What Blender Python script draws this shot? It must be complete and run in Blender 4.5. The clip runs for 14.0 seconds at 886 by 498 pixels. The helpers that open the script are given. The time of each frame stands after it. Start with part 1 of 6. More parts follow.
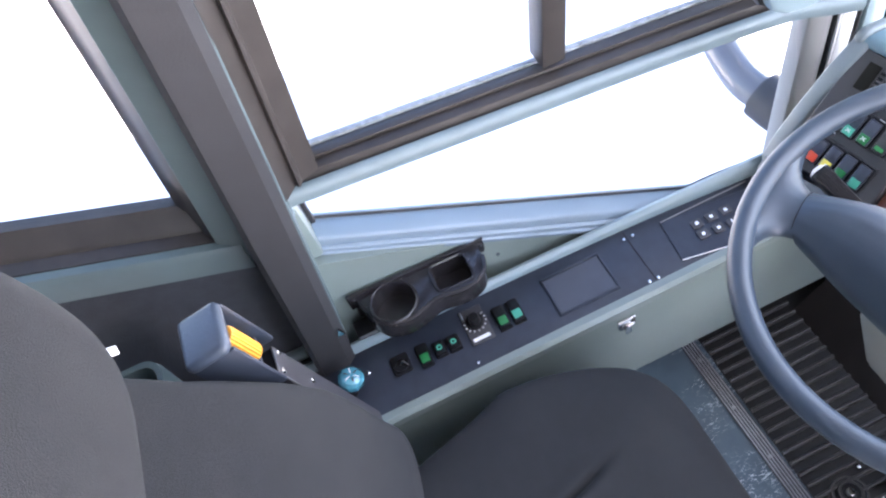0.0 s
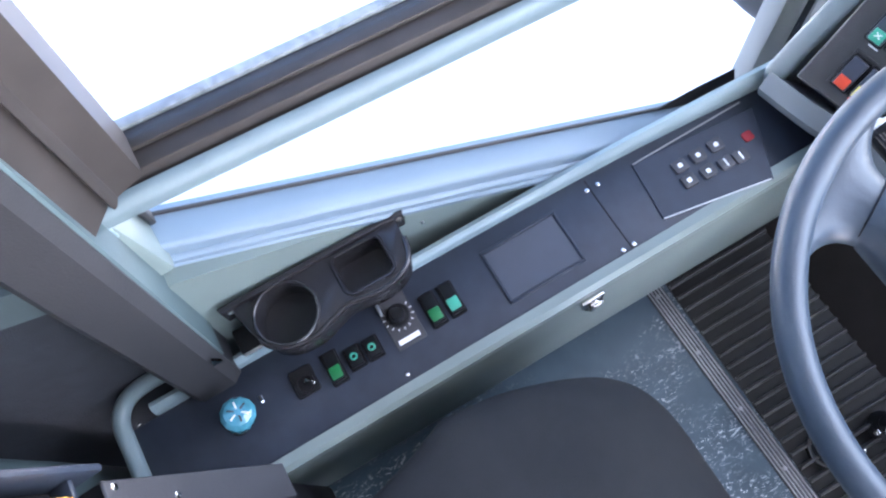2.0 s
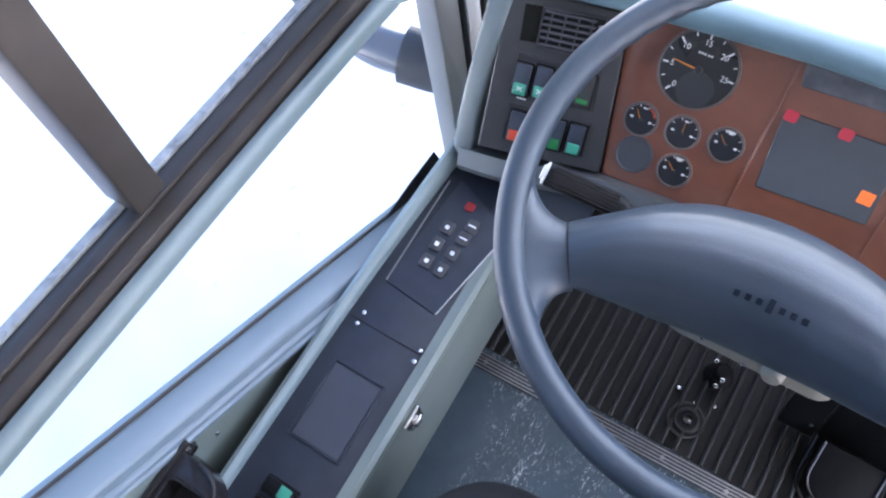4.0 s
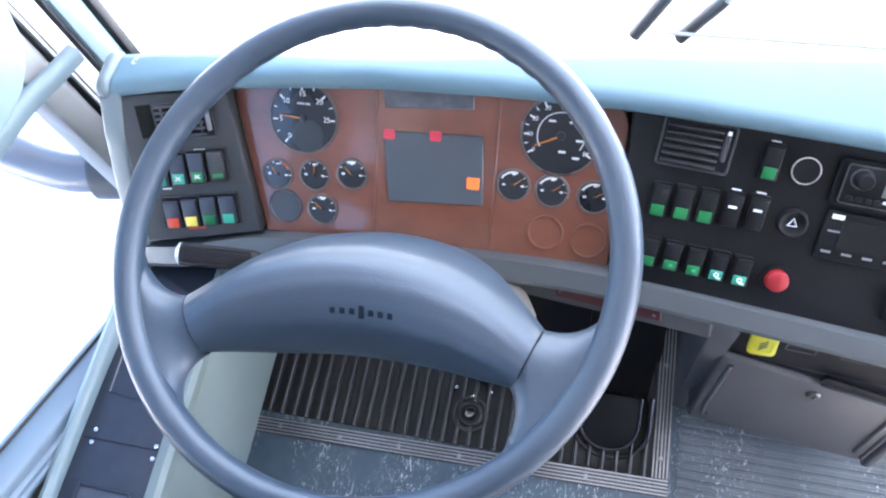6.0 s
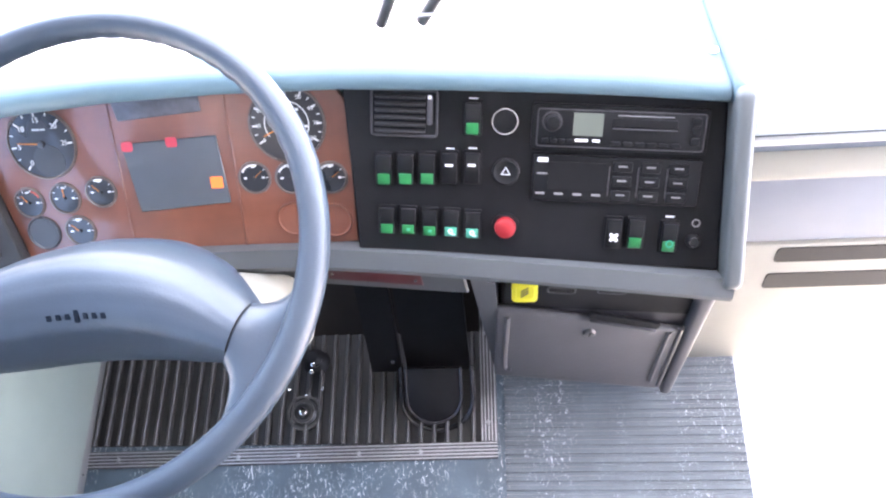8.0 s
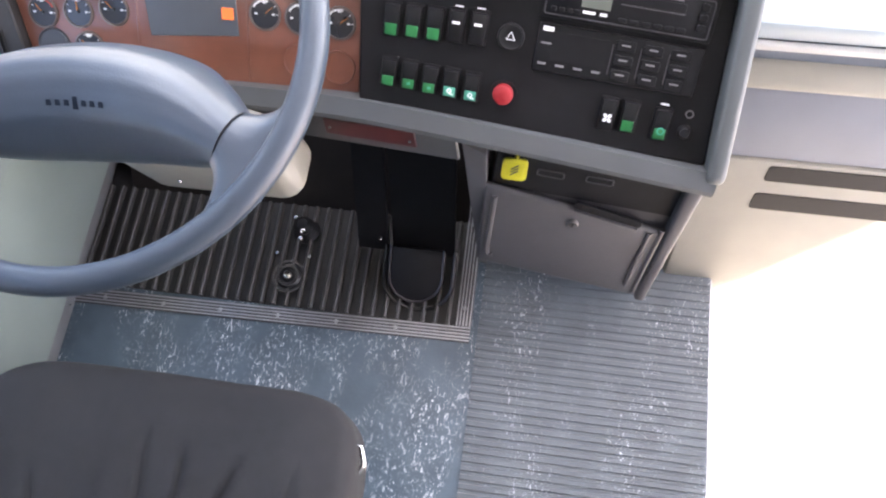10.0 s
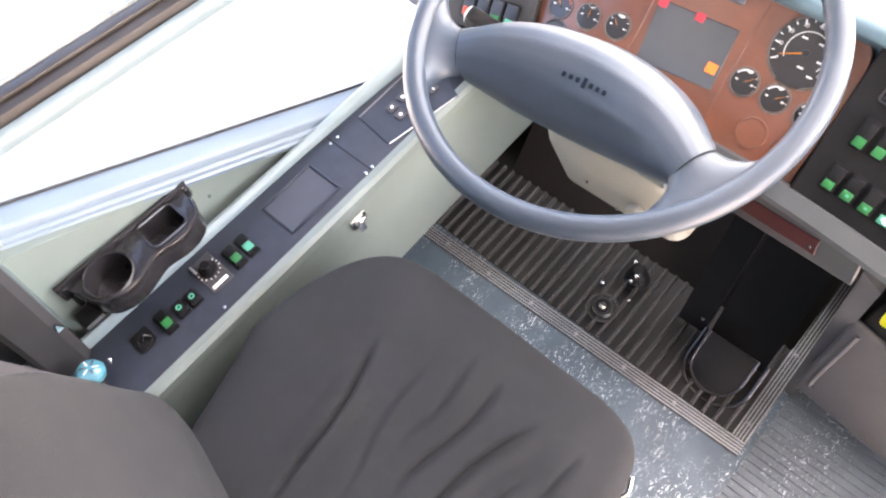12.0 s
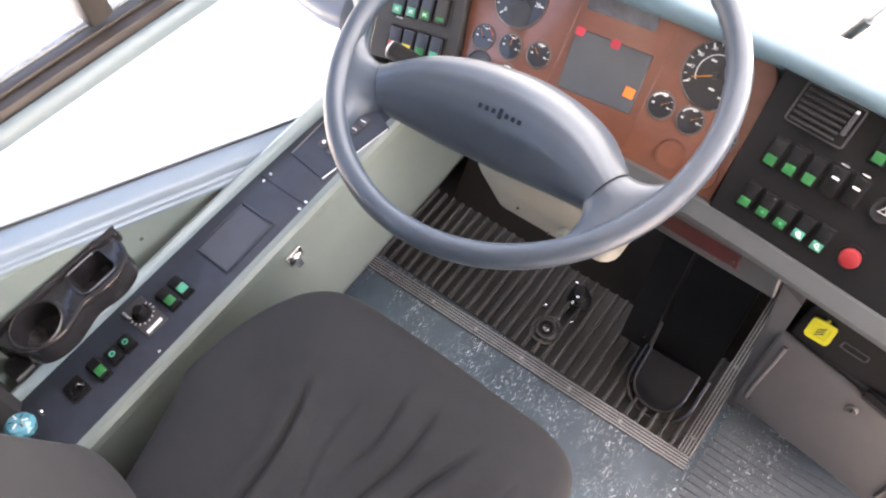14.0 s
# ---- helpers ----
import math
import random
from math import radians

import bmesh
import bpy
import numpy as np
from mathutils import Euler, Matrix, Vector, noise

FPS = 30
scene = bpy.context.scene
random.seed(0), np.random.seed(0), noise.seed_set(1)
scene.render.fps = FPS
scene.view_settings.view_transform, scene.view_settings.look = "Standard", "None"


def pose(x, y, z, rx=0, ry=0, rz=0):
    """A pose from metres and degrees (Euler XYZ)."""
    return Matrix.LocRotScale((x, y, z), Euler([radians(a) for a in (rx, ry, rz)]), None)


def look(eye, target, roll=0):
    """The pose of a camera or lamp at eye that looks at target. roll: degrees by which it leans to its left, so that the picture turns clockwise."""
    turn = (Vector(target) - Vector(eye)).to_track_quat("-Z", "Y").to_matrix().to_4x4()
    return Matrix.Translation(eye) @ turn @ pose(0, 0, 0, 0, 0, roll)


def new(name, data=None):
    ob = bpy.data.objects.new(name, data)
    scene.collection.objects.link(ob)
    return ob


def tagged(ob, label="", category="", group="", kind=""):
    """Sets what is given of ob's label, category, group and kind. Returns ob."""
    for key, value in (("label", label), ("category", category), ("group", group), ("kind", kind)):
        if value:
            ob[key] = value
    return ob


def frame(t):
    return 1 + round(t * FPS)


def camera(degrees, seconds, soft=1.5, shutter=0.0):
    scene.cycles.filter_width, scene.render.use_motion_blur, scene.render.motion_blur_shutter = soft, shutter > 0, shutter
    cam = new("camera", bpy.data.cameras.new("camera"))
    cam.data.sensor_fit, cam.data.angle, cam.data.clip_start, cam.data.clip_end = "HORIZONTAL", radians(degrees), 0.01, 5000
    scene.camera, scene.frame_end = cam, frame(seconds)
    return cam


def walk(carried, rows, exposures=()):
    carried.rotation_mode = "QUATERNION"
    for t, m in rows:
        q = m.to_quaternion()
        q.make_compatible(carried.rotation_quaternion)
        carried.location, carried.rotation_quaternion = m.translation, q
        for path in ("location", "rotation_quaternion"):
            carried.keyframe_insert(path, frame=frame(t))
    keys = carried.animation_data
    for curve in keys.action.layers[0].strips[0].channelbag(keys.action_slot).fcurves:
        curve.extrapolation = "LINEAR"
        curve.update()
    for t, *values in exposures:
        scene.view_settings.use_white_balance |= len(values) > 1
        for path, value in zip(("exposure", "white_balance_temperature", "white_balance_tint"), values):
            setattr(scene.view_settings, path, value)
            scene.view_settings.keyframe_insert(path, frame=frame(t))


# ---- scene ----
cam = camera(61.4, 14.0, soft=2.2, shutter=0.0)
PATH = [
    (0, (0.394, -0.445, 1.417), (-0.78, -0.346, -0.198), -21.7),
    (0.5, (0.317, -0.45, 1.377), (-0.633, -0.293, -0.376), -21.8),
    (1, (0.176, -0.407, 1.296), (-0.616, -0.357, -0.54), -22.9),
    (1.5, (0.099, -0.385, 1.252), (-0.589, -0.387, -0.626), -25.3),
    (2, (0.064, -0.356, 1.242), (-0.617, -0.238, -0.634), -21.0),
    (2.5, (0.034, -0.317, 1.245), (-0.647, -0.102, -0.624), -21.3),
    (2.7, (0.023, -0.313, 1.242), (-0.642, -0.01, -0.62), -17.0),
    (4.8, (0.182, -0.163, 1.271), (-0.32, 0.448, -0.566), -20.8),
    (5, (0.208, -0.154, 1.273), (-0.275, 0.488, -0.559), -20.8),
    (5.5, (0.284, -0.142, 1.282), (-0.138, 0.55, -0.547), -19.3),
    (6, (0.359, -0.146, 1.288), (-0.007, 0.573, -0.542), -17.6),
    (6.5, (0.408, -0.151, 1.285), (0.104, 0.574, -0.553), -15.7),
    (7, (0.464, -0.16, 1.29), (0.192, 0.593, -0.543), -15.3),
    (7.5, (0.526, -0.175, 1.293), (0.276, 0.61, -0.53), -15.2),
    (8, (0.579, -0.182, 1.279), (0.388, 0.603, -0.551), -14.6),
    (8.2, (0.6, -0.189, 1.268), (0.443, 0.577, -0.572), -13.3),
    (10.3, (0.61, -0.305, 1.259), (0.381, 0.333, -0.623), -8.3),
    (10.5, (0.589, -0.319, 1.264), (0.298, 0.311, -0.611), -10.0),
    (11, (0.543, -0.356, 1.28), (0.084, 0.246, -0.571), -13.3),
    (11.5, (0.52, -0.4, 1.305), (-0.112, 0.184, -0.5), -14.4),
    (12, (0.501, -0.437, 1.327), (-0.317, 0.102, -0.416), -16.6),
    (12.5, (0.489, -0.48, 1.35), (-0.507, 0.004, -0.315), -16.6),
    (13, (0.496, -0.501, 1.361), (-0.569, -0.039, -0.268), -14.5),
    (13.5, (0.505, -0.477, 1.356), (-0.524, 0.03, -0.281), -14.8),
    (14, (0.536, -0.4, 1.33), (-0.251, 0.24, -0.394), -14.4),
]
EXPOSURES = [(0, 3.0, 6450, 23), (0.5, 2.58, 6250, 22), (1.5, 3.16, 6100, 20), (2.7, 3.25, 6150, 22), (4.8, 2.38, 6250, 22), (5.5, 2.8, 6200, 20), (6.5, 3.48, 5950, 18), (7.2, 3.56, 6300, 20), (8.0, 3.76, 6650, 24), (10.3, 3.15, 7300, 25), (11, 3.6, 7600, 25), (11.5, 3.83, 7900, 25), (12, 3.83, 8150, 26), (12.5, 3.92, 8600, 28), (13.5, 3.45, 8600, 28), (14, 3.4, 8300, 26)]
walk(cam, [(t, look(eye, target, roll)) for t, eye, target, roll in PATH], EXPOSURES)

# ---- light ----
world = bpy.data.worlds.new("sky")
scene.world = world
world.use_nodes = True
wn = world.node_tree.nodes
sky = wn.new("ShaderNodeTexSky")
sky.sky_type, sky.sun_disc = "NISHITA", False
SUN_ELEV, SUN_AZ = radians(50), radians(105)
sky.sun_elevation, sky.sun_rotation = SUN_ELEV, SUN_AZ
wn["Background"].inputs["Strength"].default_value = 0.15
world.node_tree.links.new(sky.outputs["Color"], wn["Background"].inputs["Color"])
sun_data = bpy.data.lights.new("sun", "SUN")
sun_data.energy, sun_data.angle, sun_data.color = 5.0, radians(0.6), (1.0, 0.95, 0.88)
sun = new("sun", sun_data)
sun_from = Vector((math.sin(SUN_AZ) * math.cos(SUN_ELEV), math.cos(SUN_AZ) * math.cos(SUN_ELEV), math.sin(SUN_ELEV)))
sun.matrix_world = look(sun_from * 20, (0, 0, 0))

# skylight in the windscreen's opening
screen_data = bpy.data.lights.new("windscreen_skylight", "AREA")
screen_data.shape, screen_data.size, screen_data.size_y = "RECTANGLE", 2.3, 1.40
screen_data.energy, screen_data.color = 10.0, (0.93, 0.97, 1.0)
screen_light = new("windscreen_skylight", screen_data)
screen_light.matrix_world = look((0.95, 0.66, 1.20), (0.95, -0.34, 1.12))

# ---- materials ----


def mat(name, color, rough=0.6, metal=0.0, vary=0.15, scale=30.0, bump=0.0, bump_scale=None, tint=None, coat=0.0, specks=None, spec=0.5):
    """Principled surface: base colour broken up at two scales, uneven gloss and a fine relief."""
    m = bpy.data.materials.new(name)
    m.use_nodes = True
    nt = m.node_tree
    b = nt.nodes["Principled BSDF"]
    b.inputs["Metallic"].default_value = metal
    b.inputs["Coat Weight"].default_value = coat
    b.inputs["Coat Roughness"].default_value = 0.08
    b.inputs["Specular IOR Level"].default_value = spec
    tc = nt.nodes.new("ShaderNodeTexCoord")
    fine = nt.nodes.new("ShaderNodeTexNoise")
    fine.inputs["Scale"].default_value, fine.inputs["Detail"].default_value = scale, 6
    wide = nt.nodes.new("ShaderNodeTexNoise")
    wide.inputs["Scale"].default_value, wide.inputs["Detail"].default_value = scale / 8, 4
    for n in (fine, wide):
        nt.links.new(tc.outputs["Object"], n.inputs["Vector"])
    add = nt.nodes.new("ShaderNodeMath")
    add.operation = "ADD"
    nt.links.new(fine.outputs["Fac"], add.inputs[0])
    nt.links.new(wide.outputs["Fac"], add.inputs[1])
    ramp = nt.nodes.new("ShaderNodeMapRange")
    ramp.inputs["From Min"].default_value, ramp.inputs["From Max"].default_value = 0.6, 1.4
    nt.links.new(add.outputs[0], ramp.inputs["Value"])
    mix = nt.nodes.new("ShaderNodeMix")
    mix.data_type = "RGBA"
    c2 = tint or color
    mix.inputs["A"].default_value = (*[c * (1 - vary) for c in color], 1)
    mix.inputs["B"].default_value = (*[min(1, c * (1 + vary)) for c in c2], 1)
    nt.links.new(ramp.outputs["Result"], mix.inputs["Factor"])
    out = mix.outputs["Result"]
    if specks:
        sc, amount, sc_color, stretch = specks
        long = nt.nodes.new("ShaderNodeMapping")
        long.inputs["Scale"].default_value = stretch
        long.inputs["Rotation"].default_value = (0, 0, 0.25)
        nt.links.new(tc.outputs["Object"], long.inputs["Vector"])
        flakes = []
        for size, lift, warp in ((sc, 0.035, 0.6), (sc * 0.45, 0.035, 1.4)):
            vor = nt.nodes.new("ShaderNodeTexNoise")
            vor.inputs["Scale"].default_value, vor.inputs["Detail"].default_value = size, 5
            vor.inputs["Roughness"].default_value, vor.inputs["Distortion"].default_value = 0.72, warp
            nt.links.new(long.outputs["Vector"], vor.inputs["Vector"])
            cut = nt.nodes.new("ShaderNodeMapRange")
            cut.inputs["From Min"].default_value, cut.inputs["From Max"].default_value = amount + lift, amount + lift + 0.05
            nt.links.new(vor.outputs["Fac"], cut.inputs["Value"])
            flakes.append(cut)
        both = nt.nodes.new("ShaderNodeMath")
        both.operation = "MAXIMUM"
        nt.links.new(flakes[0].outputs["Result"], both.inputs[0])
        nt.links.new(flakes[1].outputs["Result"], both.inputs[1])
        gate = nt.nodes.new("ShaderNodeMapRange")
        gate.inputs["From Min"].default_value, gate.inputs["From Max"].default_value = 0.43, 0.66
        bands = nt.nodes.new("ShaderNodeTexNoise")
        bands.inputs["Scale"].default_value, bands.inputs["Detail"].default_value = 13, 8
        bands.inputs["Distortion"].default_value = 0.8
        trail = nt.nodes.new("ShaderNodeMapping")
        trail.inputs["Scale"].default_value = (1, 0.32, 1)
        nt.links.new(tc.outputs["Object"], trail.inputs["Vector"])
        nt.links.new(trail.outputs["Vector"], bands.inputs["Vector"])
        nt.links.new(bands.outputs["Fac"], gate.inputs["Value"])
        mul = nt.nodes.new("ShaderNodeMath")
        mul.operation = "MULTIPLY"
        nt.links.new(both.outputs[0], mul.inputs[0])
        nt.links.new(gate.outputs["Result"], mul.inputs[1])
        mix2 = nt.nodes.new("ShaderNodeMix")
        mix2.data_type = "RGBA"
        mix2.inputs["B"].default_value = (*sc_color, 1)
        nt.links.new(mul.outputs[0], mix2.inputs["Factor"])
        nt.links.new(out, mix2.inputs["A"])
        out = mix2.outputs["Result"]
    nt.links.new(out, b.inputs["Base Color"])
    rr = nt.nodes.new("ShaderNodeMapRange")
    rr.inputs["From Min"].default_value, rr.inputs["From Max"].default_value = 0.3, 0.7
    rr.inputs["To Min"].default_value, rr.inputs["To Max"].default_value = max(0.02, rough * 0.85), min(1, rough * 1.15)
    nt.links.new(wide.outputs["Fac"], rr.inputs["Value"])
    nt.links.new(rr.outputs["Result"], b.inputs["Roughness"])
    if bump:
        grain = nt.nodes.new("ShaderNodeTexNoise")
        grain.inputs["Scale"].default_value, grain.inputs["Detail"].default_value = bump_scale or scale * 8, 3
        nt.links.new(tc.outputs["Object"], grain.inputs["Vector"])
        bn = nt.nodes.new("ShaderNodeBump")
        bn.inputs["Strength"].default_value, bn.inputs["Distance"].default_value = bump, 0.002
        nt.links.new(grain.outputs["Fac"], bn.inputs["Height"])
        nt.links.new(bn.outputs["Normal"], b.inputs["Normal"])
    return m


def glow(name, color, power):
    m = bpy.data.materials.new(name)
    m.use_nodes = True
    b = m.node_tree.nodes["Principled BSDF"]
    b.inputs["Base Color"].default_value = (*color, 1)
    b.inputs["Emission Color"].default_value = (*color, 1)
    b.inputs["Emission Strength"].default_value = power
    b.inputs["Roughness"].default_value = 0.35
    return m


def clear(name, tint=(1, 1, 1), rough=0.0):
    m = bpy.data.materials.new(name)
    m.use_nodes = True
    nt = m.node_tree
    nt.nodes.remove(nt.nodes["Principled BSDF"])
    glass = nt.nodes.new("ShaderNodeBsdfGlossy")
    glass.inputs["Roughness"].default_value = rough
    tr = nt.nodes.new("ShaderNodeBsdfTransparent")
    tr.inputs["Color"].default_value = (*tint, 1)
    fr = nt.nodes.new("ShaderNodeLayerWeight")
    fr.inputs["Blend"].default_value = 0.5
    pw = nt.nodes.new("ShaderNodeMath")
    pw.operation = "POWER"
    pw.inputs[1].default_value = 5.0
    nt.links.new(fr.outputs["Facing"], pw.inputs[0])
    sc = nt.nodes.new("ShaderNodeMath")
    sc.operation = "MULTIPLY_ADD"
    sc.inputs[1].default_value, sc.inputs[2].default_value = 0.5, 0.02
    nt.links.new(pw.outputs[0], sc.inputs[0])
    mx = nt.nodes.new("ShaderNodeMixShader")
    nt.links.new(sc.outputs[0], mx.inputs["Fac"])
    nt.links.new(tr.outputs[0], mx.inputs[1])
    nt.links.new(glass.outputs[0], mx.inputs[2])
    nt.links.new(mx.outputs[0], nt.nodes["Material Output"].inputs["Surface"])
    return m


GREEN_GREY = mat("grey_green_moulding", (0.19, 0.252, 0.266), 0.34, vary=0.06, scale=20, bump=0.15, bump_scale=500)
GREEN_METAL = mat("grey_green_painted_metal", (0.165, 0.203, 0.19), 0.4, vary=0.07, scale=14, bump=0.06, bump_scale=300)
BEIGE = mat("cream_moulding", (0.36, 0.345, 0.29), 0.5, vary=0.08, scale=16, bump=0.1)
NAVY = mat("dark_console_laminate", (0.024, 0.030, 0.043), 0.42, vary=0.22, scale=40, bump=0.15, bump_scale=700, spec=0.4)
BLACK = mat("black_plastic", (0.008, 0.008, 0.009), 0.5, vary=0.25, scale=40, bump=0.15, bump_scale=600, spec=0.2)
GLOSS_BLACK = mat("gloss_black_moulding", (0.016, 0.015, 0.017), 0.22, vary=0.2, scale=30, bump=0.05)
DARK_GREY = mat("dark_grey_plastic", (0.042, 0.041, 0.045), 0.5, vary=0.12, scale=30, bump=0.2, bump_scale=500)
MID_GREY = mat("mid_grey_plastic", (0.15, 0.15, 0.155), 0.5, vary=0.1, scale=30, bump=0.2, bump_scale=500)
PILLAR = mat("charcoal_pillar_trim", (0.032, 0.032, 0.034), 0.55, vary=0.14, scale=22, bump=0.15, bump_scale=400, spec=0.25)
SASH = mat("bronze_black_window_sash", (0.036, 0.031, 0.028), 0.48, metal=0.1, vary=0.3, scale=25, spec=0.35)
WHEEL = mat("slate_blue_wheel_rubber", (0.027, 0.041, 0.058), 0.40, vary=0.12, scale=25, bump=0.10, bump_scale=420)
FABRIC = mat("charcoal_seat_cloth", (0.0125, 0.0132, 0.0147), 0.95, vary=0.25, scale=60, bump=0.9, bump_scale=900)
VINYL = mat("blue_grey_floor_vinyl", (0.066, 0.100, 0.122), 0.3, vary=0.3, scale=18, bump=0.2, bump_scale=200, specks=(240, 0.545, (0.66, 0.71, 0.73), (1, 0.45, 1)))
RIBBED = mat("grey_ribbed_rubber", (0.098, 0.118, 0.128), 0.42, vary=0.3, scale=18, bump=0.1, specks=(240, 0.565, (0.66, 0.70, 0.72), (1, 0.5, 1)))
MAT_BLACK = mat("black_ribbed_rubber", (0.018, 0.0175, 0.018), 0.38, vary=0.3, scale=25, bump=0.15)
ALU = mat("dull_aluminium", (0.5, 0.51, 0.52), 0.32, metal=0.9, vary=0.2, scale=60)
CHROME = mat("polished_steel", (0.7, 0.7, 0.7), 0.15, metal=1.0, vary=0.1, scale=50)
WHITE = mat("white_marking", (0.75, 0.76, 0.76), 0.5, vary=0.05)
PALE = mat("pale_wall_panel", (0.55, 0.56, 0.55), 0.55, vary=0.06, scale=8)

# ---- building helpers ----


def part(name, bm, material, parent=None, label="", smooth=40):
    me = bpy.data.meshes.new(name)
    bmesh.ops.recalc_face_normals(bm, faces=bm.faces[:])
    bm.to_mesh(me)
    bm.free()
    me.materials.append(material)
    if smooth:
        for p in me.polygons:
            p.use_smooth = True
        me.set_sharp_from_angle(angle=radians(smooth))
    ob = new(name, me)
    if parent:
        ob.parent = parent
    if label:
        ob["label"] = label
    return ob


def thing(name, label, category, group="", kind=""):
    return tagged(new(name), label, category, group, kind)


def apply(bm, m):
    bmesh.ops.transform(bm, matrix=m, verts=bm.verts[:])
    return bm


def axes(o, u, v):
    """A matrix whose x, y, z run along u, v and their normal, from the origin o."""
    u = Vector(u).normalized()
    n = u.cross(Vector(v)).normalized()
    v = n.cross(u)
    return Matrix(((u.x, v.x, n.x, o[0]), (u.y, v.y, n.y, o[1]), (u.z, v.z, n.z, o[2]), (0, 0, 0, 1)))


def box(lo, hi, bevel=0.0, seg=2, m=None):
    bm = bmesh.new()
    size = [b - a for a, b in zip(lo, hi)]
    mid = [(a + b) / 2 for a, b in zip(lo, hi)]
    bmesh.ops.create_cube(bm, size=1, matrix=Matrix.Translation(mid) @ Matrix.Diagonal((*size, 1)))
    if bevel:
        bmesh.ops.bevel(bm, geom=bm.edges[:], offset=min(bevel, 0.45 * min(abs(s) for s in size)), segments=seg, affect="EDGES", profile=0.5)
    return apply(bm, m) if m else bm


def slab(points, z0, z1, bevel=0.0, seg=2, m=None):
    """A plate of any outline (x, y) from z0 to z1."""
    bm = bmesh.new()
    f = bm.faces.new([bm.verts.new((x, y, z0)) for x, y in points])
    r = bmesh.ops.extrude_face_region(bm, geom=[f])
    bmesh.ops.translate(bm, vec=(0, 0, z1 - z0), verts=[e for e in r["geom"] if isinstance(e, bmesh.types.BMVert)])
    if bevel:
        bmesh.ops.bevel(bm, geom=bm.edges[:], offset=bevel, segments=seg, affect="EDGES", profile=0.5, clamp_overlap=True)
    return apply(bm, m) if m else bm


def rounded(w, h, r, n=5, cx=0.0, cy=0.0):
    """The outline of a rectangle with round corners."""
    pts = []
    for k, (sx, sy) in enumerate(((1, 1), (-1, 1), (-1, -1), (1, -1))):
        for i in range(n + 1):
            a = math.pi / 2 * (k + i / n)
            pts.append((cx + sx * (w / 2 - r) + r * math.cos(a), cy + sy * (h / 2 - r) + r * math.sin(a)))
    return pts


def lathe(profile, n=32, m=None, close=False):
    """Turns (radius, height) round z."""
    bm = bmesh.new()
    rings = []
    for r, z in profile:
        if r < 1e-6:
            rings.append([bm.verts.new((0, 0, z))] * n)
        else:
            rings.append([bm.verts.new((r * math.cos(2 * math.pi * i / n), r * math.sin(2 * math.pi * i / n), z)) for i in range(n)])
    pairs = list(zip(rings, rings[1:]))
    if close:
        pairs.append((rings[-1], rings[0]))
    for a, b in pairs:
        for i in range(n):
            q = [a[i], a[(i + 1) % n], b[(i + 1) % n], b[i]]
            q = [w for k, w in enumerate(q) if w not in q[:k]]
            if len(q) > 2:
                bm.faces.new(q)
    return apply(bm, m) if m else bm


def disc(r, z0, z1, bevel=0.0, n=28, m=None):
    b = min(bevel, abs(z1 - z0) / 2, r / 2)
    return lathe([(0, z0), (r, z0), (r, z1 - b), (r - b * 0.3, z1 - b * 0.3), (r - b, z1), (0, z1)] if b else [(0, z0), (r, z0), (r, z1), (0, z1)], n, m)


def ring(r0, r1, z0, z1, n=32, m=None):
    return lathe([(r0, z0), (r1, z0), (r1, z1), (r0, z1)], n, m, close=True)


def smooth_path(points, n=8, closed=False):
    """Points on a soft curve through the given ones."""
    p = [Vector(q) for q in points]
    out = []
    count = len(p)
    for i in range(count if closed else count - 1):
        a = p[(i - 1) % count] if closed or i else p[0]
        b, c = p[i], p[(i + 1) % count]
        d = p[(i + 2) % count] if closed or i + 2 < count else p[-1]
        for k in range(n):
            t = k / n
            out.append(0.5 * ((2 * b) + (c - a) * t + (2 * a - 5 * b + 4 * c - d) * t * t + (3 * b - a - 3 * c + d) * t ** 3))
    if not closed:
        out.append(p[-1])
    return out


def sweep(path, section, up=(0, 0, 1), closed=False, m=None, scale=None):
    """Draws a closed outline (x, y) along a path; its y points along up."""
    bm = bmesh.new()
    path = [Vector(p) for p in path]
    rings = []
    count = len(path)
    for i, p in enumerate(path):
        a = path[(i - 1) % count] if closed or i else p
        b = path[(i + 1) % count] if closed or i + 1 < count else p
        t = (b - a).normalized()
        side = t.cross(Vector(up)).normalized()
        top = side.cross(t)
        k = scale(i / max(1, count - 1)) if scale else 1.0
        rings.append([bm.verts.new(p + side * x * k + top * y * k) for x, y in section])
    for a, b in list(zip(rings, rings[1:])) + ([(rings[-1], rings[0])] if closed else []):
        for i in range(len(section)):
            j = (i + 1) % len(section)
            bm.faces.new((a[i], a[j], b[j], b[i]))
    if not closed:
        bm.faces.new(rings[0])
        bm.faces.new(rings[-1][::-1])
    return apply(bm, m) if m else bm


def circle(r, n=12, sx=1.0, sy=1.0):
    return [(r * sx * math.cos(2 * math.pi * i / n), r * sy * math.sin(2 * math.pi * i / n)) for i in range(n)]


def loft(sections):
    """Joins outlines of equal count, end caps closed."""
    bm = bmesh.new()
    rings = [[bm.verts.new(p) for p in s] for s in sections]
    for a, b in zip(rings, rings[1:]):
        for i in range(len(a)):
            j = (i + 1) % len(a)
            bm.faces.new((a[i], a[j], b[j], b[i]))
    bm.faces.new(rings[0])
    bm.faces.new(rings[-1][::-1])
    return bm


def merge(*bms):
    out = bmesh.new()
    for b in bms:
        me = bpy.data.meshes.new("tmp")
        b.to_mesh(me)
        b.free()
        out.from_mesh(me)
        bpy.data.meshes.remove(me)
    return out


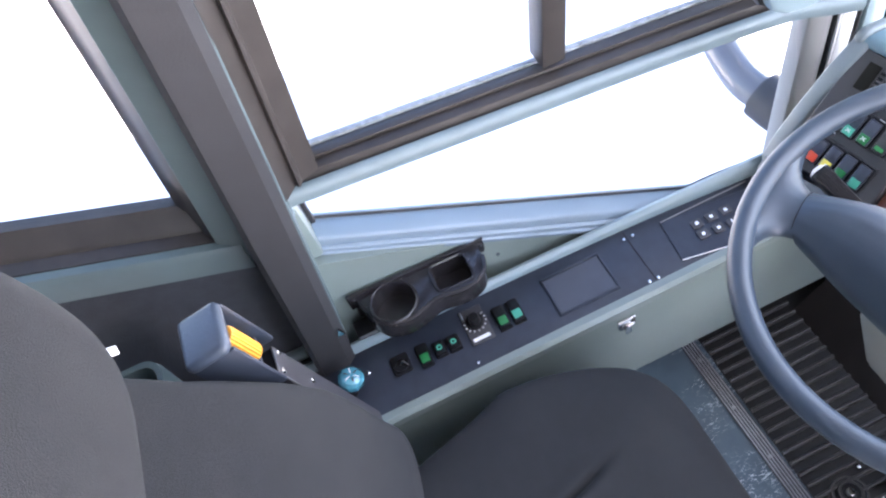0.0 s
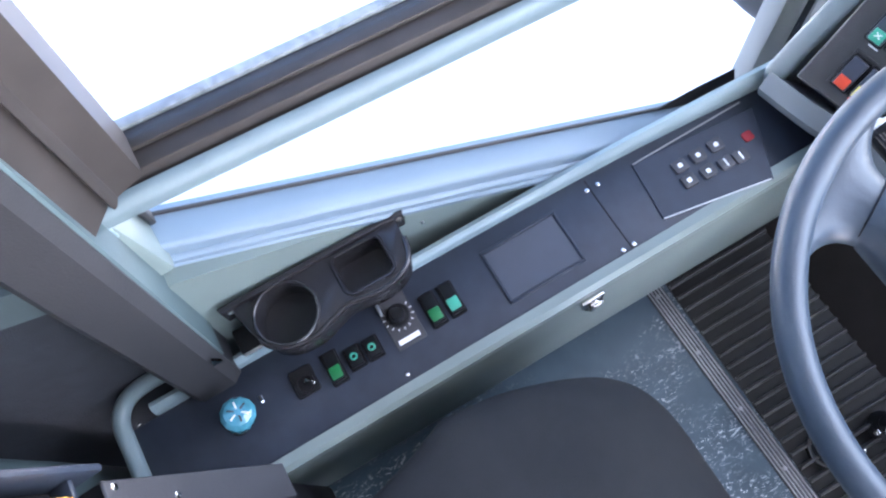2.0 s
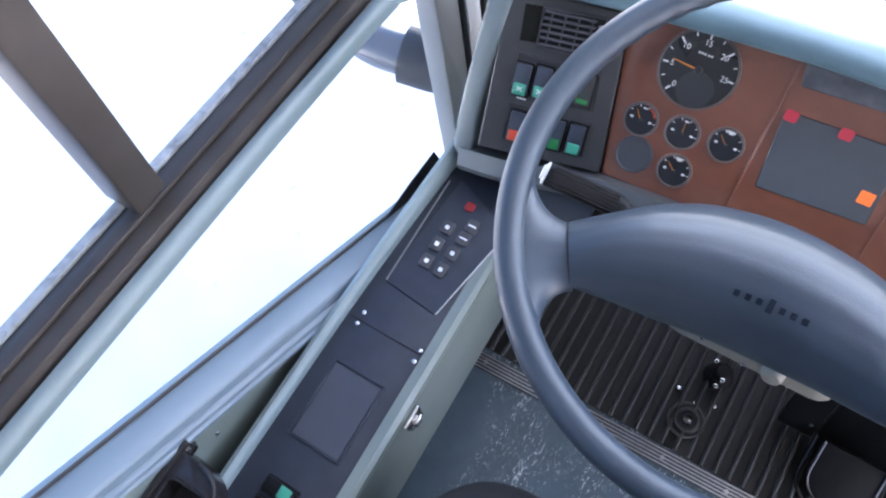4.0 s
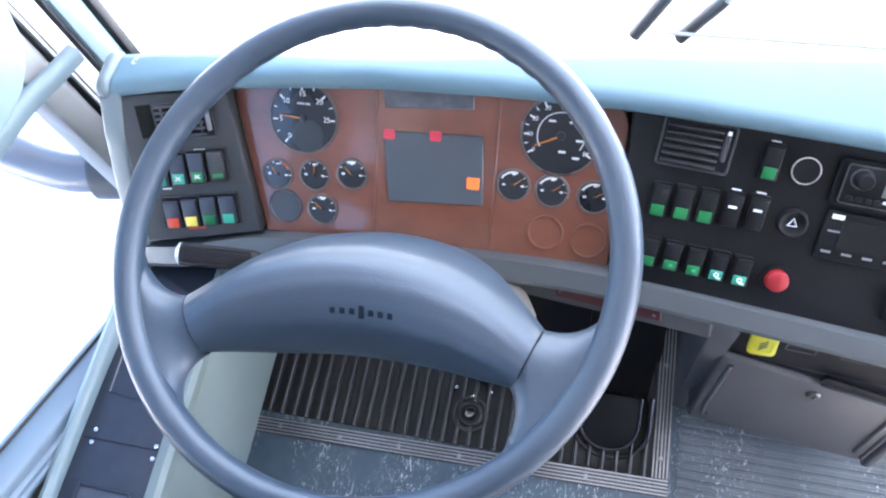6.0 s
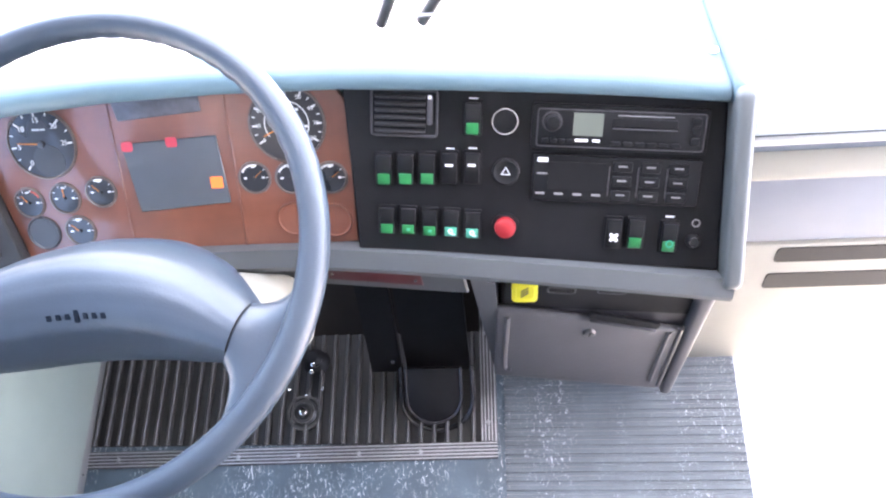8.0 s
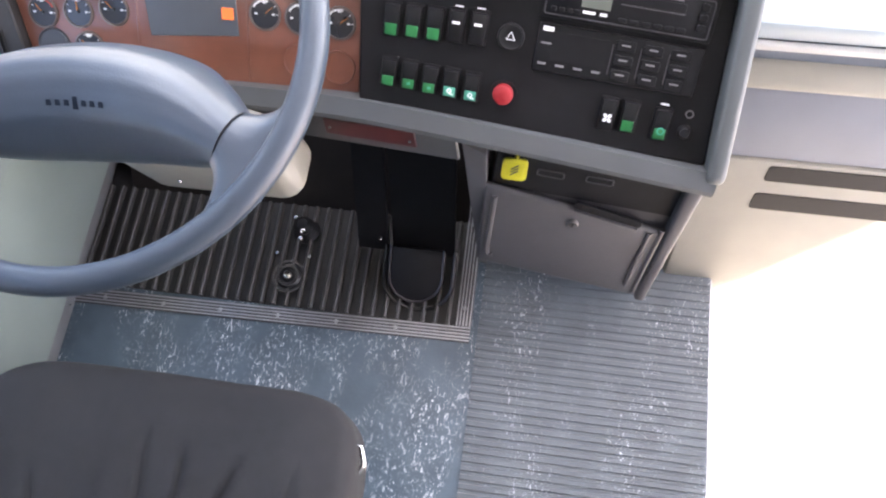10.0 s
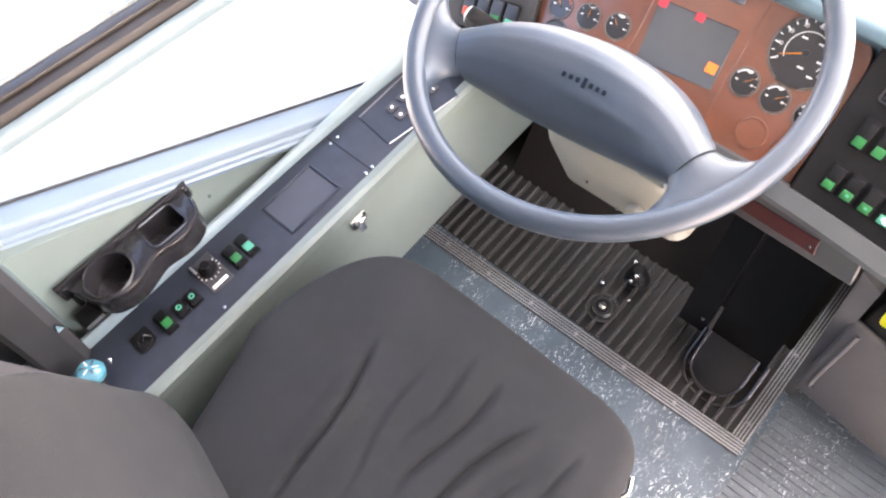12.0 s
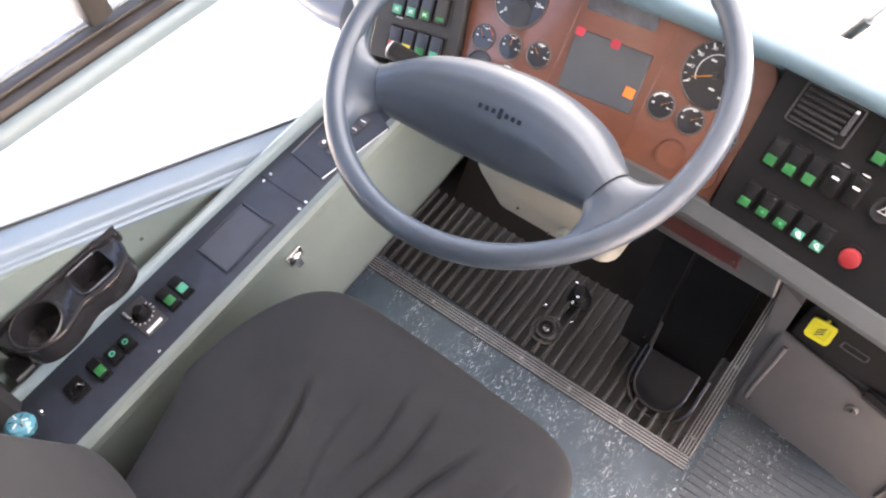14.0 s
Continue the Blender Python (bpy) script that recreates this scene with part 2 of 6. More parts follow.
def words(text, size, m, depth=0.0004):
    """Built-in font as a bmesh, centred, lying in the plane of m."""
    cu = bpy.data.curves.new("tmp", "FONT")
    cu.body, cu.size, cu.extrude, cu.align_x, cu.align_y = text, size, depth, "CENTER", "CENTER"
    ob = bpy.data.objects.new("tmp", cu)
    scene.collection.objects.link(ob)
    bpy.context.view_layer.update()
    me = bpy.data.meshes.new_from_object(ob.evaluated_get(bpy.context.evaluated_depsgraph_get()))
    bm = bmesh.new()
    bm.from_mesh(me)
    bpy.data.objects.remove(ob)
    bpy.data.curves.remove(cu)
    bpy.data.meshes.remove(me)
    return apply(bm, m)

# ---- setting ----
# x runs to the coach's right, y forwards, z up from the cab floor
SNOW = mat("trodden_snow", (0.86, 0.82, 0.79), 0.8, vary=0.10, scale=5, bump=0.6, bump_scale=14, specks=(26, 0.60, (0.42, 0.41, 0.41), (1, 0.6, 1)))
# for the unseen ceiling; kept grey to lessen bounced light
HEADLINING = mat("grey_headlining", (0.26, 0.265, 0.27), 0.9, vary=0.1, scale=20, bump=0.3)
CARPET = mat("dark_wall_carpet", (0.030, 0.033, 0.040), 0.95, vary=0.25, scale=50, bump=0.7, bump_scale=500)
TRIM = mat("dull_green_trim", (0.068, 0.100, 0.103), 0.5, vary=0.12, scale=16, bump=0.1)
GASKET = mat("black_rubber_gasket", (0.014, 0.014, 0.016), 0.6, vary=0.2, scale=40)
TINTED = clear("tinted_glass", (0.16, 0.17, 0.17))
PANE = clear("window_glass", (0.96, 0.98, 0.97))
SLOPE = -0.115  # fall of the driver's window rails towards the front


def setting(name, bm, material, label, category, smooth=40):
    return tagged(part(name, bm, material, None, "", smooth), label, category, "", "structure")


def along_y(outline, x0, x1):
    """A plate with an outline in (y, z), from x0 to x1."""
    return slab(outline, x0, x1, m=Matrix(((0, 0, 1, 0), (1, 0, 0, 0), (0, 1, 0, 0), (0, 0, 0, 1))))


def along_x(outline, x0, x1, bevel=0.0):
    return slab(outline, x0, x1, bevel, m=Matrix(((0, 0, 1, 0), (1, 0, 0, 0), (0, 1, 0, 0), (0, 0, 0, 1))))


setting("ground", box((-150, -150, -1.4), (150, 150, -1.15)), SNOW, "blinding white trodden snow round the coach", "snow")
setting("floor", box((-0.336, -1.9, -0.05), (0.940, 0.46, 0)), VINYL, "scuffed blue-grey vinyl cab floor with pale salt stains", "floor")
setting("floor_aisle", box((-0.45, -9.0, -0.05), (2.15, -1.901, 0)), VINYL, "scuffed blue-grey vinyl aisle floor", "floor")
# ceiling and far walls are out of view; they close the coach against sun
setting("ceiling", box((-0.50, -9.0, 1.92), (2.25, 0.60, 1.98)), HEADLINING, "unseen grey coach ceiling that blocks the sun", "ceiling")
setting("wall_rear", box((-0.45, -9.1, -0.3), (2.2, -9.0, 1.92)), PALE, "pale rear bulkhead of the coach", "wall")
# left side: sloping sill under the driver's window, straight sill behind the pillar
SILL = [Vector((-0.356, -0.560, 0.607)), Vector((-0.249, 0.250, 0.2585))]  # foot of the glass, drawing inwards to the front


def side_wall():
    """Wall panel under the sloping sill, thin and slightly bent in plan."""
    run = ((-0.64, -0.294), (-0.56, -0.2915), (-0.33, -0.2840), (0.0, -0.2500), (0.25, -0.2210))
    secs = []
    for y, x in run:
        top = 0.560 if y < -0.6 else SILL[0].z + (SILL[1].z - SILL[0].z) * (y - SILL[0].y) / (SILL[1].y - SILL[0].y) - 0.038
        secs.append([(x - 0.05, y, -0.4), (x, y, -0.4), (x, y, top), (x - 0.05, y, top)])
    return loft(secs)


setting("wall_left", side_wall(), GREEN_METAL, "grey-green painted wall panel under the driver's window", "wall")
setting("wall_left_low", box((-0.40, -9.0, -0.9), (-0.336, 0.46, -0.10)), GREEN_METAL, "painted outer skin below the windows", "wall")
setting("wall_left_back", along_y([(-9.0, 0.0), (-1.901, 0.0), (-1.901, 0.90), (-9.0, 0.90)], -0.40, -0.33), CARPET, "dark carpeted wall below the passenger windows", "wall")
setting("wall_left_high", box((-0.42, -9.0, 1.45), (-0.36, 0.40, 1.92)), PALE, "pale panel above the side windows", "wall")
setting("wall_right", box((2.12, -9.0, -0.4), (2.2, -0.9, 0.75)), PALE, "pale wall below the passenger windows", "wall")
setting("wall_right_high", box((2.12, -9.0, 1.5), (2.2, 0.6, 1.92)), PALE, "unseen pale panel over the entrance that blocks the sun", "wall")
# passenger windows out of view, tinted to cut the light from the rear
for k, y in enumerate((-7.4, -5.8, -4.2, -2.6, -1.0)):
    setting("window_post_%d" % (k + 1), box((2.10, y - 0.06, 0.75), (2.2, y + 0.06, 1.5)), PILLAR, "charcoal post between passenger windows", "post")
    pane = setting("window_%d" % (k + 4), box((2.150, y - 1.54, 0.75), (2.156, y - 0.06, 1.5)), TINTED, "unseen passenger window, tinted to cut light from behind", "window")
    if y < -1.5:
        setting("window_%d" % (k + 14), box((-0.384, y - 1.54, 0.90), (-0.378, y - 0.06, 1.45)), TINTED, "unseen passenger window, tinted to cut light from behind", "window")
        setting("window_post_%d" % (k + 11), box((-0.42, y - 0.06, 0.70), (-0.34, y + 0.06, 1.45)), PILLAR, "charcoal post between passenger windows", "post")
REAR = [(-0.640, 0.699), (-1.15, 0.918), (-1.9, 0.93)]  # foot of the rear glass
setting("wall_left_carpet", along_y([(-1.9, 0.0), (-0.641, 0.0)] + [(y, z - 0.081) for y, z in REAR], -0.40, -0.3015), CARPET, "dark carpet lining on the wall beside the seat", "wall")


def sill_board():
    """Painted sloping sill of the low front side window with a raised inner bead."""
    d = (SILL[1] - SILL[0]).normalized()
    up = Vector((1, 0, 0)).cross(d).normalized()
    sec = [(-0.011, -0.012), (-0.011, -0.002), (-0.003, 0.0), (0.030, -0.008), (0.0335, -0.010), (0.035, -0.013), (0.0355, -0.024), (0.039, -0.0245), (0.0415, -0.027), (0.042, -0.033), (0.045, -0.0355), (0.045, -0.041), (0.007, -0.041)]
    bm = loft([[p + Vector((x, 0, 0)) + up * h for x, h in sec] for p in SILL])
    return bm, up


bm, SILL_UP = sill_board()
low_window = thing("window_1", "low wedge-shaped side window over a sloping painted sill", "window", kind="structure")
part("window_sill", bm, mat("pale_blue_grey_paint", (0.145, 0.195, 0.24), 0.38, vary=0.05, scale=14), low_window, "pale painted sloping sill")
a, b = SILL[0] + SILL_UP * 0.001, SILL[1] + SILL_UP * 0.001
part("gasket", sweep([a, b], circle(0.0024, 8)), GASKET, low_window, "black rubber gasket")
part("side_frame", box((-0.357, -0.600, 0.572), (-0.302, -0.549, 0.69), 0.006), GREEN_METAL, low_window)
part("side_gasket", box((-0.357, -0.548, 0.60), (-0.342, -0.541, 0.69), 0.002), GASKET, low_window)
glass = part("pane", loft([[(x - 0.003, y, z) for x, y, z in q] for q in ([(-0.357, -0.548, 0.600), (-0.3530, -0.548, 0.600), (-0.3480, -0.548, 0.700), (-0.352, -0.548, 0.700)], [(-0.252, 0.249, 0.259), (-0.248, 0.249, 0.259), (-0.326, 0.249, 0.600), (-0.330, 0.249, 0.600)])]), PANE, low_window)
glass.visible_shadow = False
FRIT = mat("dotted_black_glass_edge", (0.022, 0.021, 0.021), 0.6, vary=0.9, scale=700)


def on_glass(y, z, off):
    return (-0.3255 + 0.0314 * (y - 0.249) - 0.2287 * (z - 0.6) + off, y, z)


part("dotted_edge", loft([[on_glass(y, z, off) for y, z in ((0.030, 0.3560), (0.155, 0.305), (0.150, 0.3530), (0.090, 0.3565))] for off in (0.0, 0.0015)]), FRIT, low_window, "dotted black edge of the glass", 0)


def rail_z(y, at):
    return at + SLOPE * (y + 0.5)


RAIL = mat("dull_blue_green_rail_paint", (0.125, 0.165, 0.175), 0.42, vary=0.12, scale=30, bump=0.08)
rail = thing("grab_rail", "pale grey-green painted rail along the driver's window", "rail", kind="structure")
path = [(-0.309, -0.556, rail_z(-0.556, 0.700)), (-0.309, -0.3, rail_z(-0.3, 0.700)), (-0.309, 0.0, rail_z(0, 0.700)), (-0.302, 0.20, rail_z(0.2, 0.702)), (-0.2840, 0.283, rail_z(0.283, 0.699)), (-0.2735, 0.318, rail_z(0.318, 0.700))]
part("tube", sweep(smooth_path(path, 6), [(0.007, -0.014), (0.008, -0.002), (0.005, 0.006), (0.0, 0.009), (-0.005, 0.009), (-0.008, 0.004), (-0.008, -0.014)]), RAIL, rail)
part("end_bracket", box((-0.330, -0.574, 0.672), (-0.300, -0.552, 0.716), 0.005), GREEN_GREY, rail)

# driver's sliding window: bronze-black frame, a post and two panes
slide = thing("window_2", "sliding driver's window in a bronze-black metal frame", "window", kind="structure")
LEAN = 0.11


def bar_y(z, y0, y1, h0, h1, x0, x1, bevel=0.004):
    """A rail along y that falls with the window, from h0 to h1 above its line."""
    pts = [(y0, rail_z(y0, z + h0)), (y1, rail_z(y1, z + h0)), (y1, rail_z(y1, z + h1)), (y0, rail_z(y0, z + h1))]
    return along_x(pts, x0, x1, bevel)


def bar_z(y, w, z0, z1, x0, x1, bevel=0.004):
    pts = [(y + LEAN * (z - 0.74) + s, z) for z, s in ((z0, 0), (z0, w), (z1, w), (z1, 0))]
    return along_x(pts, x0, x1, bevel)


part("bottom_rail", bar_y(0.735, -0.535, 0.24, -0.052, -0.014, -0.372, -0.318), SASH, slide)
part("bottom_track", bar_y(0.735, -0.535, 0.24, -0.0135, -0.004, -0.366, -0.355, 0.002), mat("scuffed_pale_track", (0.25, 0.25, 0.26), 0.4, vary=0.5, scale=90, specks=(200, 0.54, (0.07, 0.06, 0.06), (0.3, 0.3, 1))), slide, "scuffed pale runner")
part("inner_track", bar_y(0.735, -0.535, 0.24, -0.0135, -0.007, -0.3545, -0.335, 0.002), SASH, slide)
LINE = mat("dull_sash_line", (0.26, 0.27, 0.27), 0.45, vary=0.3, scale=60)
for h in (-0.0345, -0.0505):
    part("track_line", bar_y(0.735, -0.52, 0.22, h, h + 0.0022, -0.3175, -0.3162, 0.0), LINE, slide, "thin pale line along the sash")
part("rear_stile", bar_z(-0.552, 0.048, 0.68, 1.42, -0.372, -0.322), SASH, slide)
part("front_stile", bar_z(0.20, 0.035, 0.60, 1.42, -0.372, -0.322), SASH, slide)
part("middle_post", bar_z(-0.163, 0.036, 0.70, 1.42, -0.370, -0.326), SASH, slide)
part("top_rail", box((-0.372, -0.52, 1.41), (-0.318, 0.33, 1.47), 0.004), SASH, slide)
for y0, y1, x in ((-0.52, -0.15, -0.345), (-0.15, 0.22, -0.354)):
    g = part("pane", along_y([(y0, rail_z(y0, 0.73)), (y1, rail_z(y1, 0.73)), (y1 + 0.07, 1.42), (y0 + 0.07, 1.42)], x - 0.002, x + 0.002), PANE, slide)
    g.visible_shadow = False

# window behind the pillar
back = thing("window_3", "passenger-side-style fixed window in a dark metal frame", "window", kind="structure")
back["label"] = "fixed side window behind the pillar in a dark frame"
part("bottom_rail", loft([[(x, y, z + h) for x, h in ((-0.385, -0.05), (-0.385, 0.0), (-0.366, 0.0), (-0.362, -0.008), (-0.341, -0.022), (-0.338, -0.030), (-0.3195, -0.034), (-0.3195, -0.05))] for y, z in REAR]), SASH, back)
part("sill_board", loft([[(x, y, z + h) for x, h in ((-0.345, -0.0505), (-0.319, -0.0505), (-0.319, -0.036), (-0.308, -0.038), (-0.302, -0.046), (-0.299, -0.081), (-0.345, -0.081))] for y, z in REAR]), TRIM, back, "grey-green painted sill")


def upright(outline, z0, z1):
    """A post whose plan outline leans forward as it rises."""
    return loft([[(x, y + LEAN * (z - 0.72), z) for x, y in outline] for z in (z0, z1)])


part("front_stile", upright([(-0.385, -0.692), (-0.367, -0.692), (-0.360, -0.684), (-0.338, -0.674), (-0.3205, -0.663), (-0.3205, -0.650), (-0.385, -0.650)], 0.655, 1.45), SASH, back)
part("post_trim", upright([(-0.3200, -0.663), (-0.316, -0.662), (-0.309, -0.640), (-0.306, -0.600), (-0.3200, -0.600)], 0.62, 1.45), TRIM, back, "grey-green post trim")
g = part("pane", along_y([(-1.9, 0.92), (-1.15, 0.91), (-0.675, 0.71), (-0.60, 1.45), (-1.9, 1.45)], -0.374, -0.371), PANE, back)
g.visible_shadow = False

# front: bulkhead, screen and pillars
setting("bulkhead_front", box((-0.42, 0.46, -0.6), (0.838, 0.512, 0.33)), DARK_GREY, "dark front bulkhead under the windscreen", "wall")
apillar = thing("windscreen_pillar", "pale grey front pillar with black rubber gaskets", "pillar", kind="structure")
part("core", along_x([(0.232, -0.3), (0.292, -0.3), (0.3035, 0.6), (0.3035, 1.9), (0.290, 1.9)], -0.340, -0.306, 0.004), mat("warm_grey_pillar_paint", (0.20, 0.20, 0.195), 0.5, vary=0.08, scale=14), apillar)
part("trim", box((-0.345, 0.3147, 0.2), (-0.300, 0.3465, 1.9), 0.010), PALE, apillar, "pale grey trim strip")
part("outer_trim", box((-0.370, 0.3502, 0.2), (-0.290, 0.395, 1.9), 0.012), GREEN_GREY, apillar)
part("gasket", box((-0.348, 0.3040, 0.2), (-0.301, 0.3068, 1.9), 0.001), GASKET, apillar)
part("bead", box((-0.348, 0.3070, 0.2), (-0.298, 0.3115, 1.9), 0.0018), PALE, apillar, "pale rounded bead")
part("gasket", box((-0.348, 0.3117, 0.2), (-0.301, 0.3145, 1.9), 0.001), GASKET, apillar)
part("gasket", box((-0.372, 0.3467, 0.2), (-0.298, 0.3500, 1.9), 0.001), GASKET, apillar)
part("gasket", box((-0.372, 0.3945, 0.2), (-0.286, 0.410, 1.9), 0.002), GASKET, apillar)
screen = thing("windscreen", "wide clear windscreen above the dashboard", "windscreen", kind="structure")
g = part("pane", along_x([(0.528, 0.30), (0.534, 0.30), (0.646, 1.92), (0.64, 1.92)], -0.30, 2.12), PANE, screen)
g.visible_shadow = False
part("bottom_gasket", box((0.42, 0.524, 0.455), (0.842, 0.530, 0.4575), 0.001), MID_GREY, screen)

# ledge and vented riser on the entrance side of the dashboard
riser = thing("entrance_bulkhead", "stepped cream and grey bulkhead with slots beside the entrance", "bulkhead", kind="structure")
# the ledge's blue is lightened to put sunlight into its colour
LEDGE = mat("ledge_blue_lightened_for_sun", (0.40, 0.47, 0.50), 0.35, vary=0.06, scale=10)
part("ledge", along_x([(0.286, 0.512), (0.292, 0.519), (0.56, 0.545), (0.56, 0.470), (0.286, 0.488)], 0.845, 2.12, 0.005), LEDGE, riser, "blue ledge under the windscreen, paled for sunlight")
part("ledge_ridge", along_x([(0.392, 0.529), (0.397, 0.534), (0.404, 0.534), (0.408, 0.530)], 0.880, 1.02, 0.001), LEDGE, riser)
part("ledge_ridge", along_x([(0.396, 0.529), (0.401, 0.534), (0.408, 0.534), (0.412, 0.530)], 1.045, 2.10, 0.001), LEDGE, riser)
part("bright_bead", along_x([(0.280, 0.4745), (0.288, 0.4745), (0.288, 0.487), (0.280, 0.487)], 0.845, 2.12, 0.003), PALE, riser, "pale bead")
# groove strip is darkened in its colour for shade in the recess
part("groove", along_x([(0.290, 0.445), (0.31, 0.445), (0.31, 0.476), (0.290, 0.476)], 0.845, 2.12), mat("groove_blue_with_painted_shade", (0.10, 0.125, 0.155), 0.6), riser)
part("lip", along_x([(0.265, 0.430), (0.292, 0.448), (0.292, 0.418), (0.262, 0.418)], 0.845, 2.12, 0.005), BEIGE, riser, "cream lip")
part("upper_panel", along_x([(0.268, 0.4175), (0.30, 0.4175), (0.27, 0.290), (0.235, 0.290)], 0.845, 2.12, 0.003), mat("blue_grey_panel", (0.20, 0.22, 0.26), 0.5, vary=0.08, scale=12), riser, "blue-grey panel")
low = slab([(0.86, 0.30), (2.12, 0.30), (2.12, -0.45), (0.95, -0.45), (0.95, -0.02), (0.86, -0.02)], -0.03, 0.0, 0.006, m=axes((0, 0.150, 0.0), (1, 0, 0), (0, 0.27, 0.963)))
part("lower_panel", low, BEIGE, riser, "cream vented panel")
for v0, v1, xa in ((0.262, 0.293, 0.944), (0.199, 0.234, 0.942)):
    part("slot", slab(rounded(0.235, v1 - v0, 0.006, 4, xa + 0.1175, (v0 + v1) / 2), -0.012, 0.0015, m=axes((0, 0.150, 0.0), (1, 0, 0), (0, 0.27, 0.963))), BLACK, riser, "dark air slot")
part("side_return", along_x([(0.152, -0.02), (0.30, -0.02), (0.34, 0.44), (0.262, 0.41)], 0.842, 0.858), BEIGE, riser)

steps = thing("entrance_steps", "pale sunlit steps below the cab floor", "steps", kind="structure")
part("tread", box((0.944, -1.9, -0.30), (1.36, 0.02, -0.27), 0.004), BEIGE, steps)
part("tread", box((1.362, -1.9, -0.62), (2.12, 0.0, -0.58), 0.004), BEIGE, steps)
part("riser", box((0.941, -1.9, -0.30), (0.9435, 0.15, -0.004)), ALU, steps)

# floor coverings
def ribbed(x0, x1, y0, y1, pitch, height, way, fill=0.55, base=0.003):
    bm = bmesh.new()
    lo, hi, a, b = (x0, x1, y0, y1) if way == "y" else (y0, y1, x0, x1)
    n = int((hi - lo) / pitch)
    prof = [(lo, base)]
    for i in range(n):
        s = lo + i * pitch
        w = pitch * fill
        prof += [(s + (pitch - w) / 2, base), (s + (pitch - w) / 2 + w * 0.12, base + height), (s + (pitch + w) / 2 - w * 0.12, base + height), (s + (pitch + w) / 2, base)]
    prof.append((hi, base))
    rows = []
    for c in (a, b):
        rows.append([bm.verts.new((p, c, h) if way == "y" else (c, p, h)) for p, h in prof])
    for i in range(len(prof) - 1):
        bm.faces.new((rows[0][i], rows[0][i + 1], rows[1][i + 1], rows[1][i]))
    return bm


WELL = mat("dull_black_well_rubber", (0.016, 0.0155, 0.015), 0.5, vary=0.35, scale=25, bump=0.2)
# lighter grey puts the highlight on rubber crests into the colour
SHEEN_GREY = mat("rubber_grey_with_painted_sheen", (0.060, 0.058, 0.055), 0.33, vary=0.35, scale=40, bump=0.1)
footmat = setting("footwell_mat", box((-0.20, 0.010, -0.001), (0.512, 0.46, 0.003)), WELL, "black ribbed rubber mat in the pedal well", "mat", 0)
setting("toe_board", loft([[(x, 0.203, 0.0032), (x, 0.47, 0.300), (x, 0.47, 0.285), (x, 0.215, -0.004)] for x in (-0.128, 0.512)]), mat("dark_brown_toe_board", (0.022, 0.018, 0.016), 0.7, vary=0.3, scale=14, spec=0.25), "dark smooth toe board rising under the dashboard", "floor", 0)
setting("ribbed_mat", ribbed(0.552, 0.938, -1.9, 0.150, 0.0143, 0.0036, "x", 0.66, 0.001), RIBBED, "salt-stained grey ribbed rubber matting beside the seat", "mat", 0)


def edging(points):
    """Base of the edging strip, coloured dark for the shade in its grooves."""
    w = 0.029
    return sweep(points, [(-w / 2, 0), (-w / 2, 0.002), (-w / 2 + 0.002, 0.0032), (w / 2 - 0.002, 0.0032), (w / 2, 0.002), (w / 2, 0)][::-1])


def flute(points, off):
    """One raised bright rib of the strip."""
    return sweep(points, [(off - 0.0013, 0.003), (off - 0.0008, 0.0056), (off + 0.0008, 0.0056), (off + 0.0013, 0.003)][::-1])


trim = thing("edging_strip", "fluted dull aluminium edging round the pedal well", "edging strip", kind="structure")
RUNS = {"front_strip": [(-0.205, -0.014, 0.0005), (0.1, -0.009, 0.0005), (0.539, -0.001, 0.0005)], "side_strip": [(0.5255, 0.013, 0.0005), (0.5215, 0.46, 0.0005)]}
for kind, run in RUNS.items():
    # dark base colour stands for shade between the bright ribs
    base = part(kind, edging(run), mat("strip_groove_shade", (0.07, 0.07, 0.075), 0.5, vary=0.25, scale=50), trim, smooth=0)
    for k in range(5):
        part("rib", flute(run, -0.0112 + 0.0056 * k), ALU, base, "bright raised rib", 0)
for x, y in ((-0.12, -0.013), (-0.01, -0.012), (0.095, -0.010), (0.2, -0.008), (0.305, -0.006), (0.41, -0.004), (0.525, 0.044), (0.523, 0.2)):
    part("screw", disc(0.0038, 0.0045, 0.0066, 0.0015, 10, Matrix.Translation((x, y, 0))), ALU, trim)

# ---- things ----
LENS_GREEN = mat("green_switch_lens", (0.008, 0.135, 0.040), 0.35, vary=0.15, scale=60)
LENS_TEAL = mat("teal_switch_lens", (0.04, 0.28, 0.19), 0.3, vary=0.1, scale=60)
LENS_RED = mat("red_switch_lens", (0.50, 0.055, 0.025), 0.3, vary=0.1, scale=60)
LENS_YELLOW = mat("yellow_switch_lens", (0.60, 0.50, 0.08), 0.3, vary=0.1, scale=60)
RED = mat("red_push_button", (0.27, 0.006, 0.010), 0.6, vary=0.1, scale=60)
YELLOW = mat("yellow_plastic", (0.58, 0.54, 0.03), 0.4, vary=0.08, scale=60)
AMBER = mat("amber_ribbed_knob", (0.66, 0.29, 0.03), 0.45, vary=0.08, scale=60)
DIAL = mat("black_dial_face", (0.014, 0.015, 0.018), 0.3, vary=0.1, scale=60, coat=0.6)
LCD = mat("grey_display", (0.075, 0.085, 0.095), 0.2, vary=0.06, scale=30)
LCD_GREEN = mat("grey_green_radio_display", (0.10, 0.115, 0.095), 0.3, vary=0.06, scale=30)
MAROON = mat("dark_red_insert", (0.085, 0.022, 0.022), 0.35, vary=0.15, scale=40)
AQUA = mat("aqua_glass_knob", (0.055, 0.22, 0.28), 0.10, vary=0.3, scale=90, coat=0.8)
